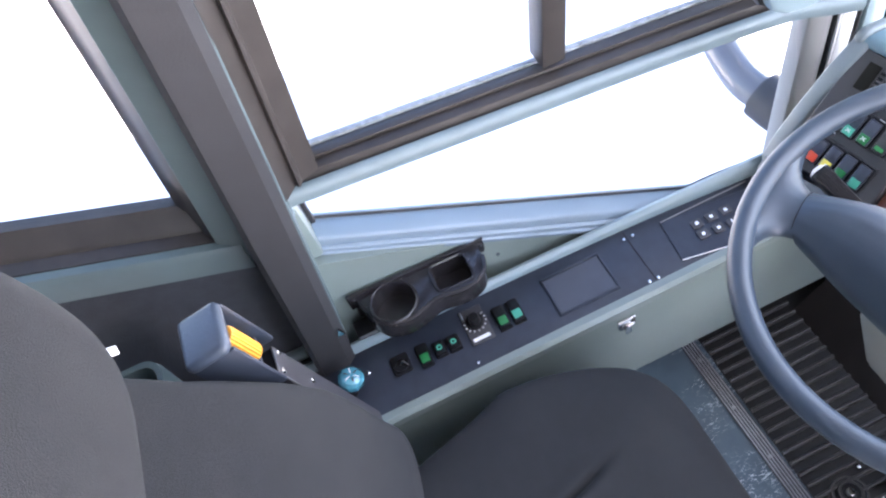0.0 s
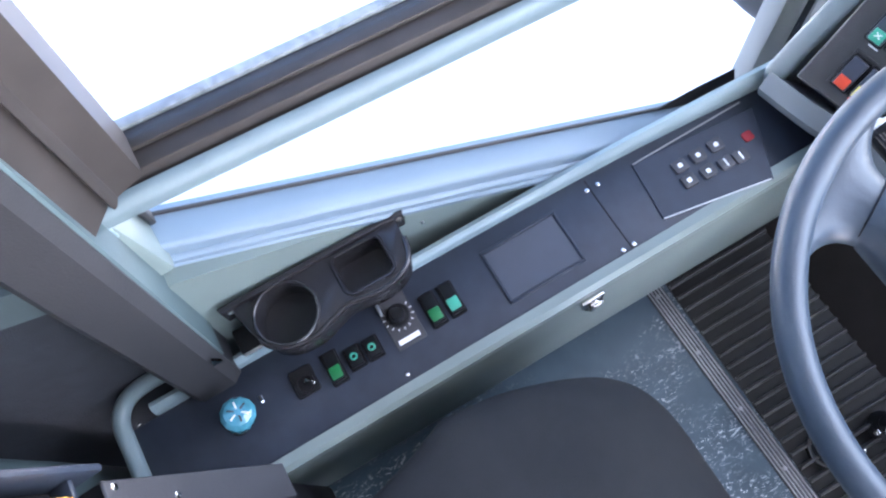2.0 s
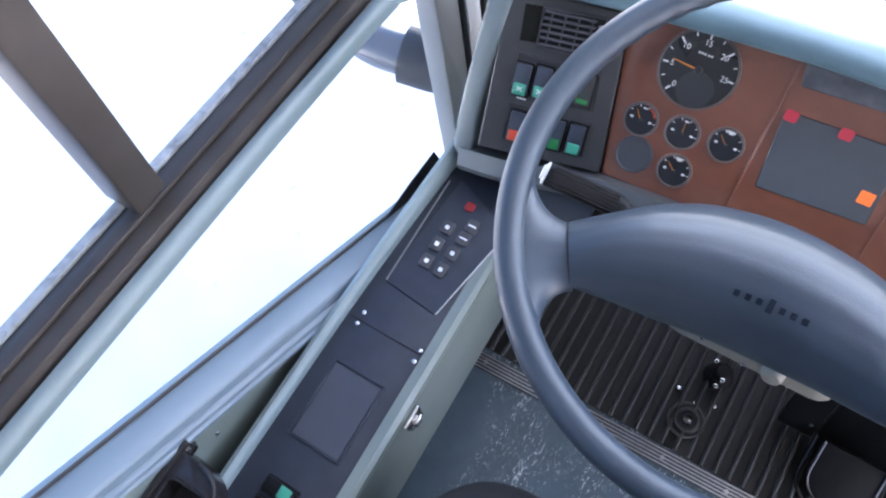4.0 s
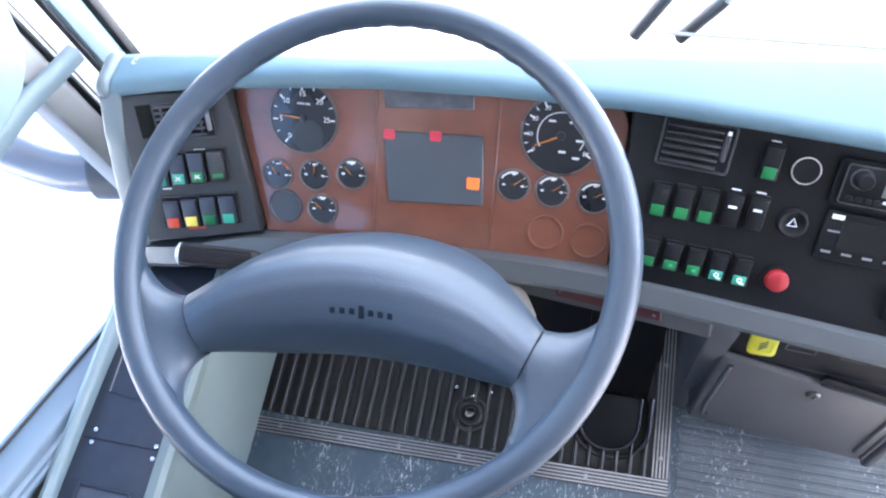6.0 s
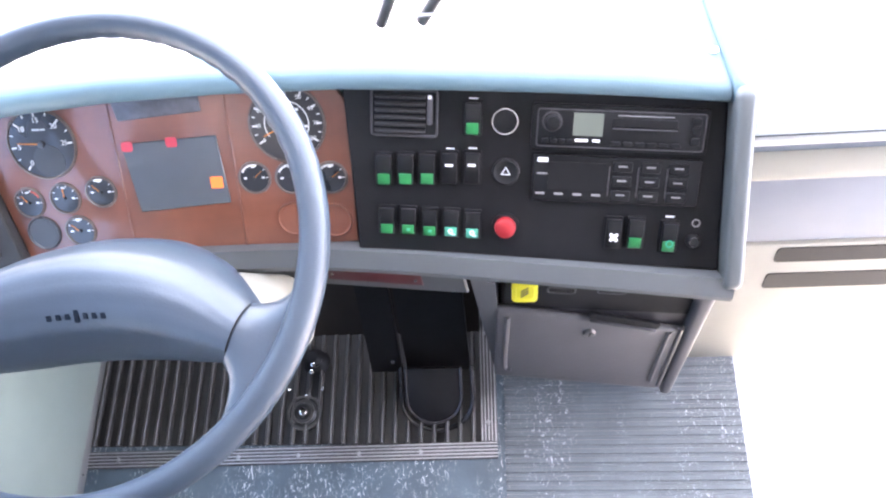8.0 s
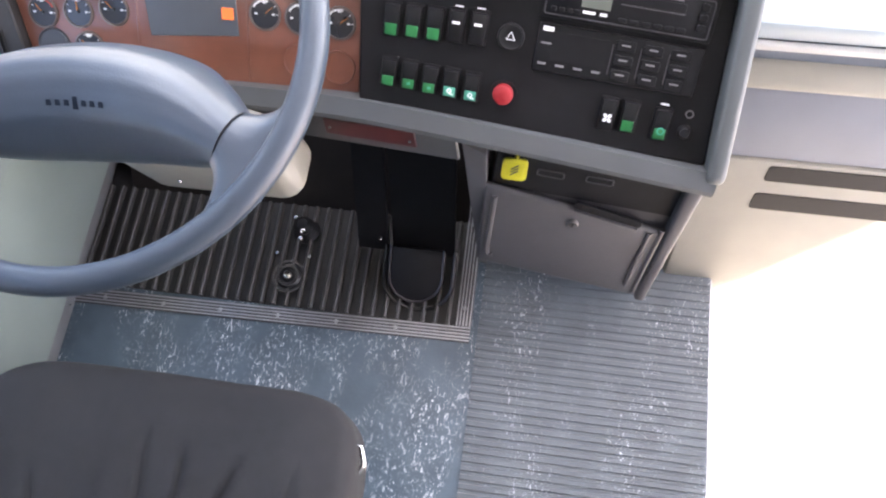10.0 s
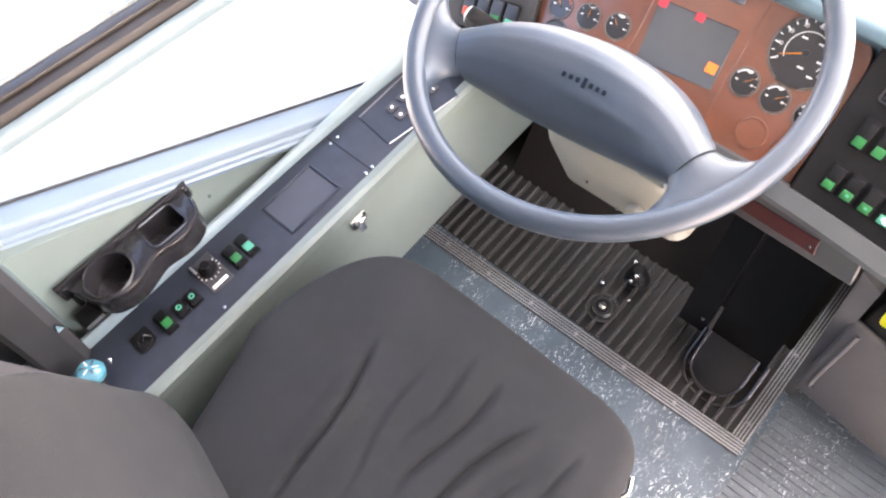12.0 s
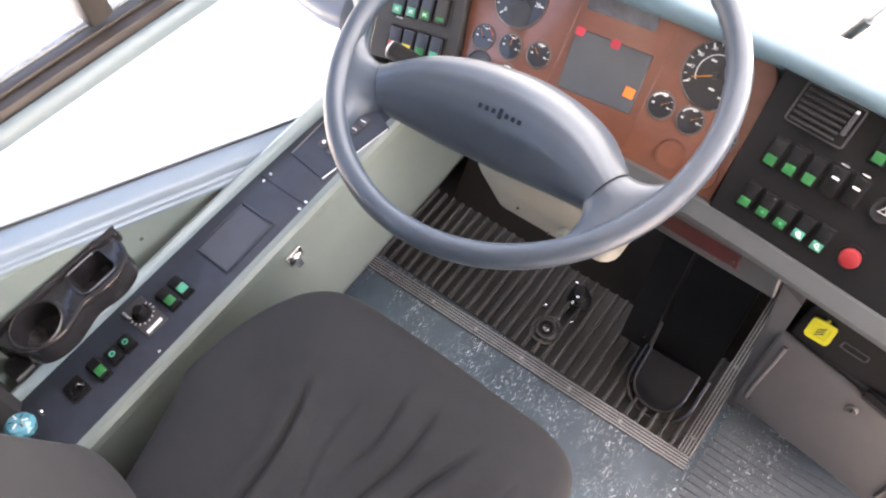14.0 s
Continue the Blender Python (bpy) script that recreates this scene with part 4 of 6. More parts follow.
part("left_end_cap", end_cap(((-0.2105, 0.001), (-0.214, 0.0045), (-0.221, 0.0045), (-0.2265, 0.001), (-0.2300, -0.006)), 0.085), LEFT_CHEEK, dash, "rolled end of the hood", 60)
lowbar = [on_dash(-0.212, -0.140, 0.004), on_dash(-0.14, -0.124, 0.020), on_dash(-0.05, -0.103, 0.014), on_dash(0.10, -0.091, 0.012), on_dash(0.30, -0.089, 0.012), on_dash(0.42, -0.093, 0.020), on_dash(0.62, -0.114, 0.026), on_dash(0.83, -0.139, 0.030)]
part("lower_bar", sweep(smooth_path(lowbar, 6), [(0.020, -0.020), (0.020, 0.004), (0.013, 0.010), (-0.010, 0.010), (-0.012, -0.030), (0.0, -0.034)], up=(0, -0.684, 0.73)), mat("grey_bar_moulding", (0.082, 0.090, 0.093), 0.45, vary=0.08, scale=20, bump=0.1), dash, "grey lower moulding")

# dark cover under the lower moulding, beside the steering column
part("under_cover", loft([[(x, 0.158, 0.420), (x, 0.120, 0.400), (x, 0.119, 0.368), (x, 0.126, 0.368), (x, 0.134, 0.392)] for x in (-0.108, -0.030)]), mat("slate_under_cover", (0.030, 0.034, 0.042), 0.55, vary=0.15, scale=25, bump=0.15, bump_scale=400), dash, "dark slate cover under the moulding")
screw(dash, (0, 0, 0), 0.0045, axes((-0.096, 0.1255, 0.4045), (1, 0, 0), (0, 0.88, 0.47)))

# wood-effect instrument panel
wood_pts = [(-0.040, -0.089), (-0.012, -0.088), (0.20, -0.084), (0.389, -0.079)]
wood_pts += [(0.392, 0.02), (0.392, 0.080)] + [(0.392 - 0.035 * (1 - math.cos(radians(a))), 0.080 + 0.038 * math.sin(radians(a))) for a in (15, 30, 45, 60, 75, 90)]
wood_pts += [(0.25, 0.119), (0.12, 0.116), (0.02, 0.107), (-0.055, 0.097)] + [(-0.070, 0.092), (-0.076, 0.082), (-0.072, 0.06)]
inst = part("instrument_panel", slab(wood_pts, -0.012, 0.0, 0.0015, 1, DASH), WOOD, dash, "reddish wood-effect panel")
part("panel_rib", box((0.103, -0.080, 0.0), (0.1055, 0.114, 0.0015), 0.0006, 1, DASH), WOOD, inst)
part("panel_rib", box((0.247, -0.080, 0.0), (0.2495, 0.116, 0.0015), 0.0006, 1, DASH), WOOD, inst)


BEZEL = mat("dull_gauge_rim", (0.11, 0.085, 0.075), 0.3, vary=0.2, scale=50)


def gauge(u, v, r, start, sweep_deg, ticks, needle, numbers=(), ring_arc=False, num_r=0.66, size=0.0085, red=None):
    """A round instrument: bezel ring, sunk dial, ticks, figures, needle and hub."""
    at = DASH @ Matrix.Translation((u, v, 0))
    g = part("gauge", lathe([(r + 0.0025, 0), (r + 0.0022, 0.0022), (r, 0.003), (r - 0.0005, 0.0012)], 48, at), BEZEL, inst, "round black gauge")
    part("dial", disc(r, 0.0004, 0.0012, 0, 36, at), DIAL, g)
    for i in range(ticks):
        a = start - sweep_deg * i / (ticks - 1)
        big = i % 2 == 0 or ticks < 8
        part("tick", box((r * (0.80 if big else 0.86), -r * (0.022 if big else 0.014), 0.0012), (r * 0.95, r * (0.022 if big else 0.014), 0.0017), m=at @ pose(0, 0, 0, 0, 0, a)), WHITE, g, smooth=0)
    for i, text in enumerate(numbers):
        a = radians(start - sweep_deg * i / (len(numbers) - 1))
        part("figure", words(text, size, at @ Matrix.Translation((r * num_r * math.cos(a), r * num_r * math.sin(a), 0.0014)), 0.0002), WHITE, g, smooth=0)
    if ring_arc:
        arc = [(r * ring_arc * math.cos(radians(start - sweep_deg * i / 30)), r * ring_arc * math.sin(radians(start - sweep_deg * i / 30)), 0.0014) for i in range(31)]
        part("scale_ring", sweep(arc, [(-0.0006, 0), (0.0006, 0), (0.0006, 0.0004), (-0.0006, 0.0004)], m=at), WHITE, g, smooth=0)
    if red:
        arc = [(r * 0.88 * math.cos(radians(a)), r * 0.88 * math.sin(radians(a)), 0.0016) for a in range(red[0], red[1], -5)]
        part("scale_band", sweep(arc, [(-0.001, 0), (0.001, 0), (0.001, 0.0003), (-0.001, 0.0003)], m=at), LENS_RED if red[2] else WHITE, g, smooth=0)
    nd = at @ pose(0, 0, 0.0026, 0, 0, needle)
    part("needle", slab([(-r * 0.05, -r * 0.022), (r * 0.72, -r * 0.010), (r * 0.72, r * 0.010), (-r * 0.05, r * 0.022)], 0, 0.0008, m=nd), NEEDLE, g, "orange needle", 0)
    part("hub", disc(r * 0.11, 0.0012, 0.0040, 0.001, 16, at), DIAL, g)
    return g


tach = gauge(0.013, 0.061, 0.0415, 232, 232, 11, 176, ("0", "5", "10", "15", "20", "25"), num_r=0.70, size=0.0088)
for k in range(5):
    bar(tach, DASH, 0.0065 + 0.0032 * k + (0.001 if k > 2 else 0), 0.0785, 0.0022, 0.0022, 0.0014)
part("lower_window", disc(0.020, 0.0013, 0.002, 0, 24, DASH @ Matrix.Translation((0.018, 0.040, 0))), mat("dial_lower_sector", (0.032, 0.034, 0.038), 0.35, vary=0.1), tach, "grey lower sector")
spd = gauge(0.319, 0.070, 0.0440, 212, 244, 17, 205, ("0", "10", "20", "30", "40", "50", "60", "70", "80"), ring_arc=0.60, num_r=0.79, size=0.0070)
for a, b in ((0.308, 0.086), (0.331, 0.086), (0.340, 0.066), (0.322, 0.052), (0.338, 0.046)):
    bar(spd, DASH, a, b, 0.008, 0.0025, 0.0014)
for u, v, nd, red in ((-0.022, -0.010, 130, (70, 20, True)), (0.026, -0.006, 92, None), (0.074, 0.0, 135, (110, 70, False)), (0.036, -0.049, 140, (105, 70, False)), (0.2705, 0.009, 40, (150, 70, False)), (0.3155, 0.007, 38, (150, 70, False)), (0.364, 0.005, 35, (150, 70, False))):
    gg = gauge(u, v - 0.002, 0.0178, 150, 150, 5, nd, red=red)
    bar(gg, DASH, u - 0.011, v - 0.002, 0.0036, 0.0022, 0.0014)
    bar(gg, DASH, u + 0.011, v - 0.002, 0.0036, 0.0022, 0.0014)
    bar(gg, DASH, u, v + 0.0115, 0.0045, 0.0018, 0.0014)
blank = part("blank_gauge", lathe([(0, 0.0012), (0.019, 0.0012), (0.0205, 0.003), (0.0215, 0.0025), (0.022, 0)], 36, DASH @ Matrix.Translation((-0.013, -0.052, 0))), mat("grey_blank_cover", (0.05, 0.052, 0.058), 0.4, vary=0.1), inst, "plain dark blanking cover")
for u, v in ((0.313, -0.046), (0.363, -0.050)):
    part("blank_cover", lathe([(0, 0.0012), (0.0185, 0.0012), (0.0195, 0.0026), (0.0205, 0.0026), (0.0212, 0)], 36, DASH @ Matrix.Translation((u, v, 0))), WOOD, inst, "wood-effect blanking cover")
disp = part("display", slab([(0.121, -0.030), (0.237, -0.022), (0.2315, 0.061), (0.112, 0.056)], 0.0, 0.0022, 0.001, 1, DASH), LCD, inst, "blank grey warning display")
GLOW_RED = glow("lit_red_symbol", (0.42, 0.035, 0.055), 0.03)
GLOW_ORANGE = glow("lit_orange_symbol", (0.75, 0.15, 0.03), 0.09)
part("red_light", slab(rounded(0.014, 0.012, 0.003, 3, 0.120, 0.0525), 0.0022, 0.003, m=DASH), GLOW_RED, disp, "dim red warning light", 0)
part("red_light", slab(rounded(0.014, 0.012, 0.003, 3, 0.176, 0.0555), 0.0022, 0.003, m=DASH), GLOW_RED, disp, "dim red warning light", 0)
part("orange_light", slab(rounded(0.015, 0.014, 0.001, 2, 0.2235, 0.004), 0.0022, 0.003, m=DASH), GLOW_ORANGE, disp, "lit orange warning light", 0)
part("small_display", slab([(0.1145, 0.083), (0.219, 0.090), (0.2175, 0.1155), (0.1085, 0.111)], 0.0, 0.002, 0.001, 1, DASH), mat("scratched_grey_screen", (0.10, 0.105, 0.12), 0.16, vary=0.4, scale=70), inst, "scratched grey screen")

# left switch panel, turned towards the driver
LV = DASH @ axes((-0.1264, -0.0049, 0.0327), (1, 0, -0.20), (0, 1, 0)) @ Matrix(((1.034, -0.031, 0, 0), (0.0245, 0.962, 0, 0), (0, 0, 1, 0), (0, 0, 0, 1)))
# panel plastic is lightened to grey to put glare into its colour
PANEL_GLARE = mat("switch_panel_lightened_for_glare", (0.034, 0.034, 0.035), 0.5, vary=0.15, scale=40, bump=0.25, bump_scale=500)
left = part("left_panel", slab([(-0.0765, 0.086), (0.054, 0.099), (0.0835, -0.086), (-0.0595, -0.106)], -0.05, 0.0, 0.002, 1, LV), PANEL_GLARE, dash, "switch panel turned towards the seat, greyed for glare")
vent = part("vent", slab([(-0.034, 0.076), (0.033, 0.086), (0.0385, 0.040), (-0.029, 0.034)], 0, 0.003, 0.0012, 1, LV), BLACK, left, "slatted air vent")
part("frame", sweep([(x, y, 0.003) for x, y in ((-0.034, 0.076), (0.033, 0.086), (0.0385, 0.040), (-0.029, 0.034))], circle(0.0016, 6), closed=True, m=LV), DARK_GREY, vent)
for i in range(6):
    part("slat", box((-0.030, -0.0010, 0.0), (0.026, 0.0010, 0.0045), 0.0005, 1, LV @ Matrix.Translation((0.0 + 0.0008 * (2.5 - i), 0.0415 + 0.0073 * i, 0.003)) @ pose(0, 0, 0, 25, 0, 7)), DARK_GREY, vent)
for i in range(4):
    part("slat", box((-0.0009, -0.0185, 0.0), (0.0009, 0.0185, 0.0035), 0, 1, LV @ Matrix.Translation((-0.022 + 0.0145 * i, 0.0575 + 0.002 * i, 0.003)) @ pose(0, 0, 0, 0, 0, 5)), DARK_GREY, vent)
part("thumb_wheel", box((-0.0025, -0.012, 0.0), (0.0025, 0.018, 0.006), 0.0015, 2, LV @ Matrix.Translation((0.0315, 0.060, 0.003)) @ pose(0, 0, 0, 0, 0, 6)), MID_GREY, vent)
part("vent_shadow_box", slab([(-0.0545, 0.074), (-0.0365, 0.0765), (-0.0315, 0.036), (-0.049, 0.033)], 0, 0.0012, m=LV), mat("flat_black_blank", (0.010, 0.010, 0.008), 0.9, vary=0.2, scale=40, spec=0.1), left, "dark blank beside the vent")
for pts in (((-0.046, 0.019), (0.0475, 0.026), (0.052, -0.017), (-0.042, -0.028)), ((-0.0365, -0.0425), (0.056, -0.033), (0.059, -0.074), (-0.034, -0.085))):
    part("switch_surround", sweep([(x, y, 0.0004) for x, y in pts], circle(0.0014, 6), closed=True, m=LV), PANEL_GLARE, left, "raised surround")
PADDLE = mat("blue_grey_switch_paddle", (0.035, 0.042, 0.058), 0.35, vary=0.15, scale=50)
for (u, v), lens in zip(((-0.0330, -0.0085), (-0.0106, -0.0045), (0.0122, -0.001), (0.0362, 0.003)), (LENS_TEAL, LENS_TEAL, LENS_GREEN, None)):
    at = LV @ Matrix.Translation((u, v, 0)) @ pose(0, 0, 0, 0, 0, 4)
    s = rocker(left, at, 0, 0, 0.0175, 0.038, lens, True, 0, 6, PADDLE if lens else PANEL_GLARE)
    if lens:
        for k in (-1, 1):
            part("marking", box((-0.0042, -0.0007, 0.0098), (0.0042, 0.0007, 0.0103), m=at @ Matrix.Translation((0, -0.0105, -0.0008)) @ pose(0, 0, 0, 0, 0, 40 * k)), PALE, s, smooth=0)
    else:
        part("lens", box((-0.007, -0.016, 0.0058), (0.007, -0.002, 0.0075), 0.001, 1, at), mat("dull_green_lens", (0.012, 0.16, 0.045), 0.4), s, "dull green lens")
        part("lens", box((-0.0065, 0.002, 0.0058), (0.0055, 0.014, 0.0078), 0.001, 1, at), mat("dull_green_lens", (0.010, 0.10, 0.03), 0.4), s, "dull green lens")
for u, v, w in ((0.016, 0.0225, 0.014), (-0.0275, -0.0315, 0.011)):
    part("marking", box((-w / 2, -0.0008, 0.0), (w / 2, 0.0008, 0.0007), m=LV @ Matrix.Translation((u, v, 0)) @ pose(0, 0, 0, 0, 0, 5)), WHITE, left, smooth=0)
for (u, v), lens in zip(((-0.0225, -0.0645), (-0.0005, -0.0615), (0.0217, -0.058), (0.045, -0.0555)), (LENS_RED, LENS_YELLOW, LENS_GREEN, LENS_TEAL)):
    rocker(left, LV @ Matrix.Translation((u, v, 0)) @ pose(0, 0, 0, 0, 0, 4), 0, 0, 0.0175, 0.037, lens, True, 0, 6, PADDLE)
part("red_strip", box((-0.0105, -0.0014, 0), (0.0105, 0.0014, 0.0012), m=LV @ Matrix.Translation((0.0045, -0.0835, 0)) @ pose(0, 0, 0, 0, 0, 6)), LENS_RED, left, "orange-red strip", 0)

# right panel: vent, switches, radio and heater control
RP = DASH @ Matrix.Translation((0.41, 0.0, 0.0205)) @ pose(0, 0, 0, 0, 0, -5.2)


def rp(u, v):
    """Panel coordinates of a place given on the dashboard's plane."""
    q = pose(0, 0, 0, 0, 0, 5.2) @ Vector((u - 0.41, v, 0))
    return q.x, q.y


right = part("right_panel", slab([(0.3935, -0.083), (0.815, -0.125), (0.815, 0.088), (0.72, 0.097), (0.60, 0.108), (0.50, 0.116), (0.3935, 0.122)], -0.05, 0.020, 0.002, 1, DASH), BLACK, dash, "black control panel")
VENT_SLAT = mat("dull_black_slat", (0.016, 0.016, 0.017), 0.4, vary=0.2, scale=60)
x, y = rp(0.4615, 0.079)
vent = part("vent", box((x - 0.036, y - 0.025, 0), (x + 0.036, y + 0.025, 0.003), 0.001, 1, RP), BLACK, right, "slatted air vent")
part("frame", sweep([(x + a, y + b, 0.003) for a, b in rounded(0.074, 0.051, 0.003, 2)], circle(0.0014, 6), closed=True, m=RP), DARK_GREY, vent)
for i in range(6):
    part("slat", box((-0.033, -0.0013, 0.0), (0.024, 0.0013, 0.005), 0.0006, 1, RP @ Matrix.Translation((x, y - 0.019 + 0.0077 * i, 0.003)) @ pose(0, 0, 0, 28, 0, 0)), VENT_SLAT, vent)
part("thumb_wheel", box((x + 0.026, y - 0.012, 0.002), (x + 0.032, y + 0.020, 0.008), 0.002, 2, RP), DARK_GREY, vent)
part("marking", box((x + 0.027, y + 0.017, 0.008), (x + 0.031, y + 0.021, 0.0086), m=RP), WHITE, vent, smooth=0)
for u, v, lens in ((0.433, 0.016, LENS_GREEN), (0.458, 0.015, LENS_GREEN), (0.483, 0.014, LENS_GREEN), (0.5085, 0.014, None), (0.534, 0.013, None), (0.538, 0.069, LENS_GREEN)):
    rocker(right, RP, *rp(u, v), 0.0175, 0.036, lens, True, 1 if lens is None or v > 0.05 else 0)
    if lens is None:
        a, b = rp(u, v + 0.004)
        bar(right, RP, a, b, 0.009, 0.003, 0.0085)
for k, (u, v) in enumerate(((0.431, -0.045), (0.456, -0.047), (0.481, -0.050), (0.506, -0.052), (0.531, -0.055))):
    sw = rocker(right, RP, *rp(u, v), 0.0175, 0.032, LENS_GREEN if k < 3 else LENS_TEAL, True, 0)
    if k > 0:
        a, b = rp(u, v - 0.009)
        if k > 2:
            part("marking", ring(0.0016, 0.0030, 0.0102, 0.0107, 14, RP @ Matrix.Translation((a - 0.0008, b + 0.0006, 0))), WHITE, sw, smooth=0)
            bar(sw, RP, a + 0.002, b - 0.0028, 0.0045, 0.0013, 0.0104)
        else:
            bar(sw, RP, a, b, 0.004, 0.003, 0.0105, LENS_TEAL)
for u, v, lens in ((0.693, -0.072, None), (0.718, -0.073, LENS_GREEN), (0.756, -0.079, LENS_GREEN)):
    sw = rocker(right, RP, *rp(u, v), 0.0175, 0.036, lens, True, 0)
    a, b = rp(u, v - 0.004)
    if lens is None:
        for k in range(4):
            part("marking", slab(circle(0.0028, 10, 1.0, 0.75), 0.0085, 0.0091, m=RP @ Matrix.Translation((a, b, 0)) @ pose(0, 0, 0, 0, 0, 45 + 90 * k) @ Matrix.Translation((0.0036, 0, 0))), WHITE, sw, smooth=0)
    elif u > 0.74:
        part("marking", ring(0.0028, 0.0046, 0.0098, 0.0104, 16, RP @ Matrix.Translation((a, b - 0.003, 0))), LENS_TEAL, sw, smooth=0)
a, b = rp(0.757, -0.060)
bar(right, RP, a, b + 0.004, 0.010, 0.002, 0.0002)
a, b = rp(0.784, -0.086)
kn = part("small_knob", lathe([(0, 0), (0.0085, 0), (0.008, 0.006), (0.005, 0.009), (0, 0.009)], 20, RP @ Matrix.Translation((a, b, 0))), BLACK, right)
part("marking", ring(0.0035, 0.0058, 0.0075, 0.0084, 16, RP @ Matrix.Translation((a, b, 0.0))), GREY_MARK, kn, smooth=0)
part("marking", ring(0.0035, 0.0050, 0.0002, 0.0008, 14, RP @ Matrix.Translation((a + 0.001, b + 0.021, 0.0))), GREY_MARK, kn, smooth=0)
a, b = rp(0.5735, 0.0635)
blk = part("blanking_plug", disc(0.0135, 0, 0.003, 0.001, 28, RP @ Matrix.Translation((a, b, 0))), BLACK, right, "round black plug in a bright ring")
part("bright_ring", ring(0.0132, 0.0150, 0.0, 0.0042, 36, RP @ Matrix.Translation((a, b, 0))), CHROME, blk, "bright ring")
a, b = rp(0.572, 0.006)
hz = part("hazard_button", lathe([(0, 0.004), (0.010, 0.004), (0.0135, 0.006), (0.0155, 0.005), (0.016, 0)], 30, RP @ Matrix.Translation((a, b, 0))), BLACK, right, "black hazard button")
tri = [(0.0055 * math.cos(radians(90 + 120 * i)), 0.0055 * math.sin(radians(90 + 120 * i)), 0.0045) for i in range(3)]
part("marking", sweep(tri, circle(0.0009, 5), closed=True, m=RP @ Matrix.Translation((a, b, 0))), WHITE, hz, "white triangle outline", 0)
a, b = rp(0.569, -0.060)
rb = part("stop_button", lathe([(0, 0.012), (0.009, 0.0118), (0.0118, 0.010), (0.0125, 0.006), (0.0125, 0)], 28, RP @ Matrix.Translation((a, b, 0))), RED, right, "bright red push button")
part("collar", ring(0.0125, 0.0165, 0, 0.003, 28, RP @ Matrix.Translation((a, b, 0))), BLACK, rb)

radio = thing("radio", "black car radio cassette with a grey display", "radio")
(x0, y1), (x1, _), (_, y0) = rp(0.605, 0.083), rp(0.797, 0.066), rp(0.604, 0.032)
part("bezel", slab(rounded(x1 - x0, y1 - y0, 0.003, 3, (x0 + x1) / 2, (y0 + y1) / 2), 0.0, 0.006, 0.001, 1, RP), BLACK, radio)
part("face", box((x0 + 0.006, y0 + 0.005, 0.006), (x1 - 0.006, y1 - 0.005, 0.012), 0.002, 2, RP), BLACK, radio)
part("face_edge", sweep([(x, y, 0.0118) for x, y in rounded(x1 - x0 - 0.012, y1 - y0 - 0.010, 0.003, 3, (x0 + x1) / 2, (y0 + y1) / 2)], circle(0.0008, 6), closed=True, m=RP), DARK_GREY, radio, "fine grey edge")
mx, my = x0 + 0.022, (y0 + y1) / 2 + 0.007
part("volume_knob", lathe([(0, 0.026), (0.007, 0.026), (0.0085, 0.024), (0.009, 0.012)], 20, RP @ Matrix.Translation((mx, my, 0))), BLACK, radio)
part("knob_ring", ring(0.0095, 0.0112, 0.012, 0.0128, 24, RP @ Matrix.Translation((mx, my, 0))), DARK_GREY, radio)
(lx0, ly1), (lx1, ly0) = rp(0.649, 0.071), rp(0.679, 0.043)
part("display", box((lx0, ly0, 0.012), (lx1, ly1, 0.0128), m=RP), LCD_GREEN, radio, "grey radio display")
part("cassette_slot", box((lx1 + 0.010, my - 0.004, 0.012), (lx1 + 0.080, my + 0.006, 0.0135), 0.001, 1, RP), BLACK, radio)
part("slot_edge", box((lx1 + 0.010, my - 0.006, 0.012), (lx1 + 0.080, my - 0.0048, 0.0145), 0.0004, 1, RP), DARK_GREY, radio)
for i in range(4):
    part("button", box((x0 + 0.012 + 0.009 * i, y0 + 0.009, 0.012), (x0 + 0.019 + 0.009 * i, y0 + 0.014, 0.0145), 0.0008, 1, RP), BLACK, radio)
for i in range(6):
    part("button", box((lx1 + 0.010 + 0.013 * i, y0 + 0.008, 0.012), (lx1 + 0.020 + 0.013 * i, y0 + 0.013, 0.0142), 0.0008, 1, RP), BLACK, radio)
for i in range(3):
    part("button", box((x1 - 0.020, y0 + 0.012 + 0.011 * i, 0.012), (x1 - 0.011, y0 + 0.020 + 0.011 * i, 0.015), 0.001, 1, RP), BLACK, radio)
bar(radio, RP, lx0 + 0.010, ly0 - 0.005, 0.014, 0.003, 0.0125)
bar(radio, RP, lx0 + 0.026, ly0 - 0.005, 0.008, 0.003, 0.0125)
bar(radio, RP, lx1 + 0.045, my + 0.009, 0.06, 0.001, 0.0125, GREY_MARK)
heater = thing("heater_control", "black heater control unit with small marked keys", "control unit")
(hx0, hy1), (hx1, _), (_, hy0) = rp(0.604, 0.026), rp(0.790, 0.008), rp(0.601, -0.028)
part("body", box((hx0, hy0, 0), (hx1, hy1, 0.005), 0.0015, 2, RP), BLACK, heater)
part("screen", box((hx0 + 0.018, hy0 + 0.014, 0.005), (hx0 + 0.082, hy1 - 0.008, 0.0056), m=RP), BLACK, heater)
for x in (0.086, 0.118, 0.150):
    bar(heater, RP, hx0 + x, hy0 + 0.026, 0.0012, 0.034, 0.0052, DARK_GREY)
bar(heater, RP, hx0 + 0.011, hy1 - 0.006, 0.012, 0.005, 0.0052)
bar(heater, RP, hx0 + 0.011, hy1 - 0.022, 0.012, 0.002, 0.0052, GREY_MARK)
for i in range(4):
    bar(heater, RP, hx0 + 0.010 + 0.021 * i, hy0 + 0.009, 0.010, 0.0025, 0.0052, GREY_MARK)
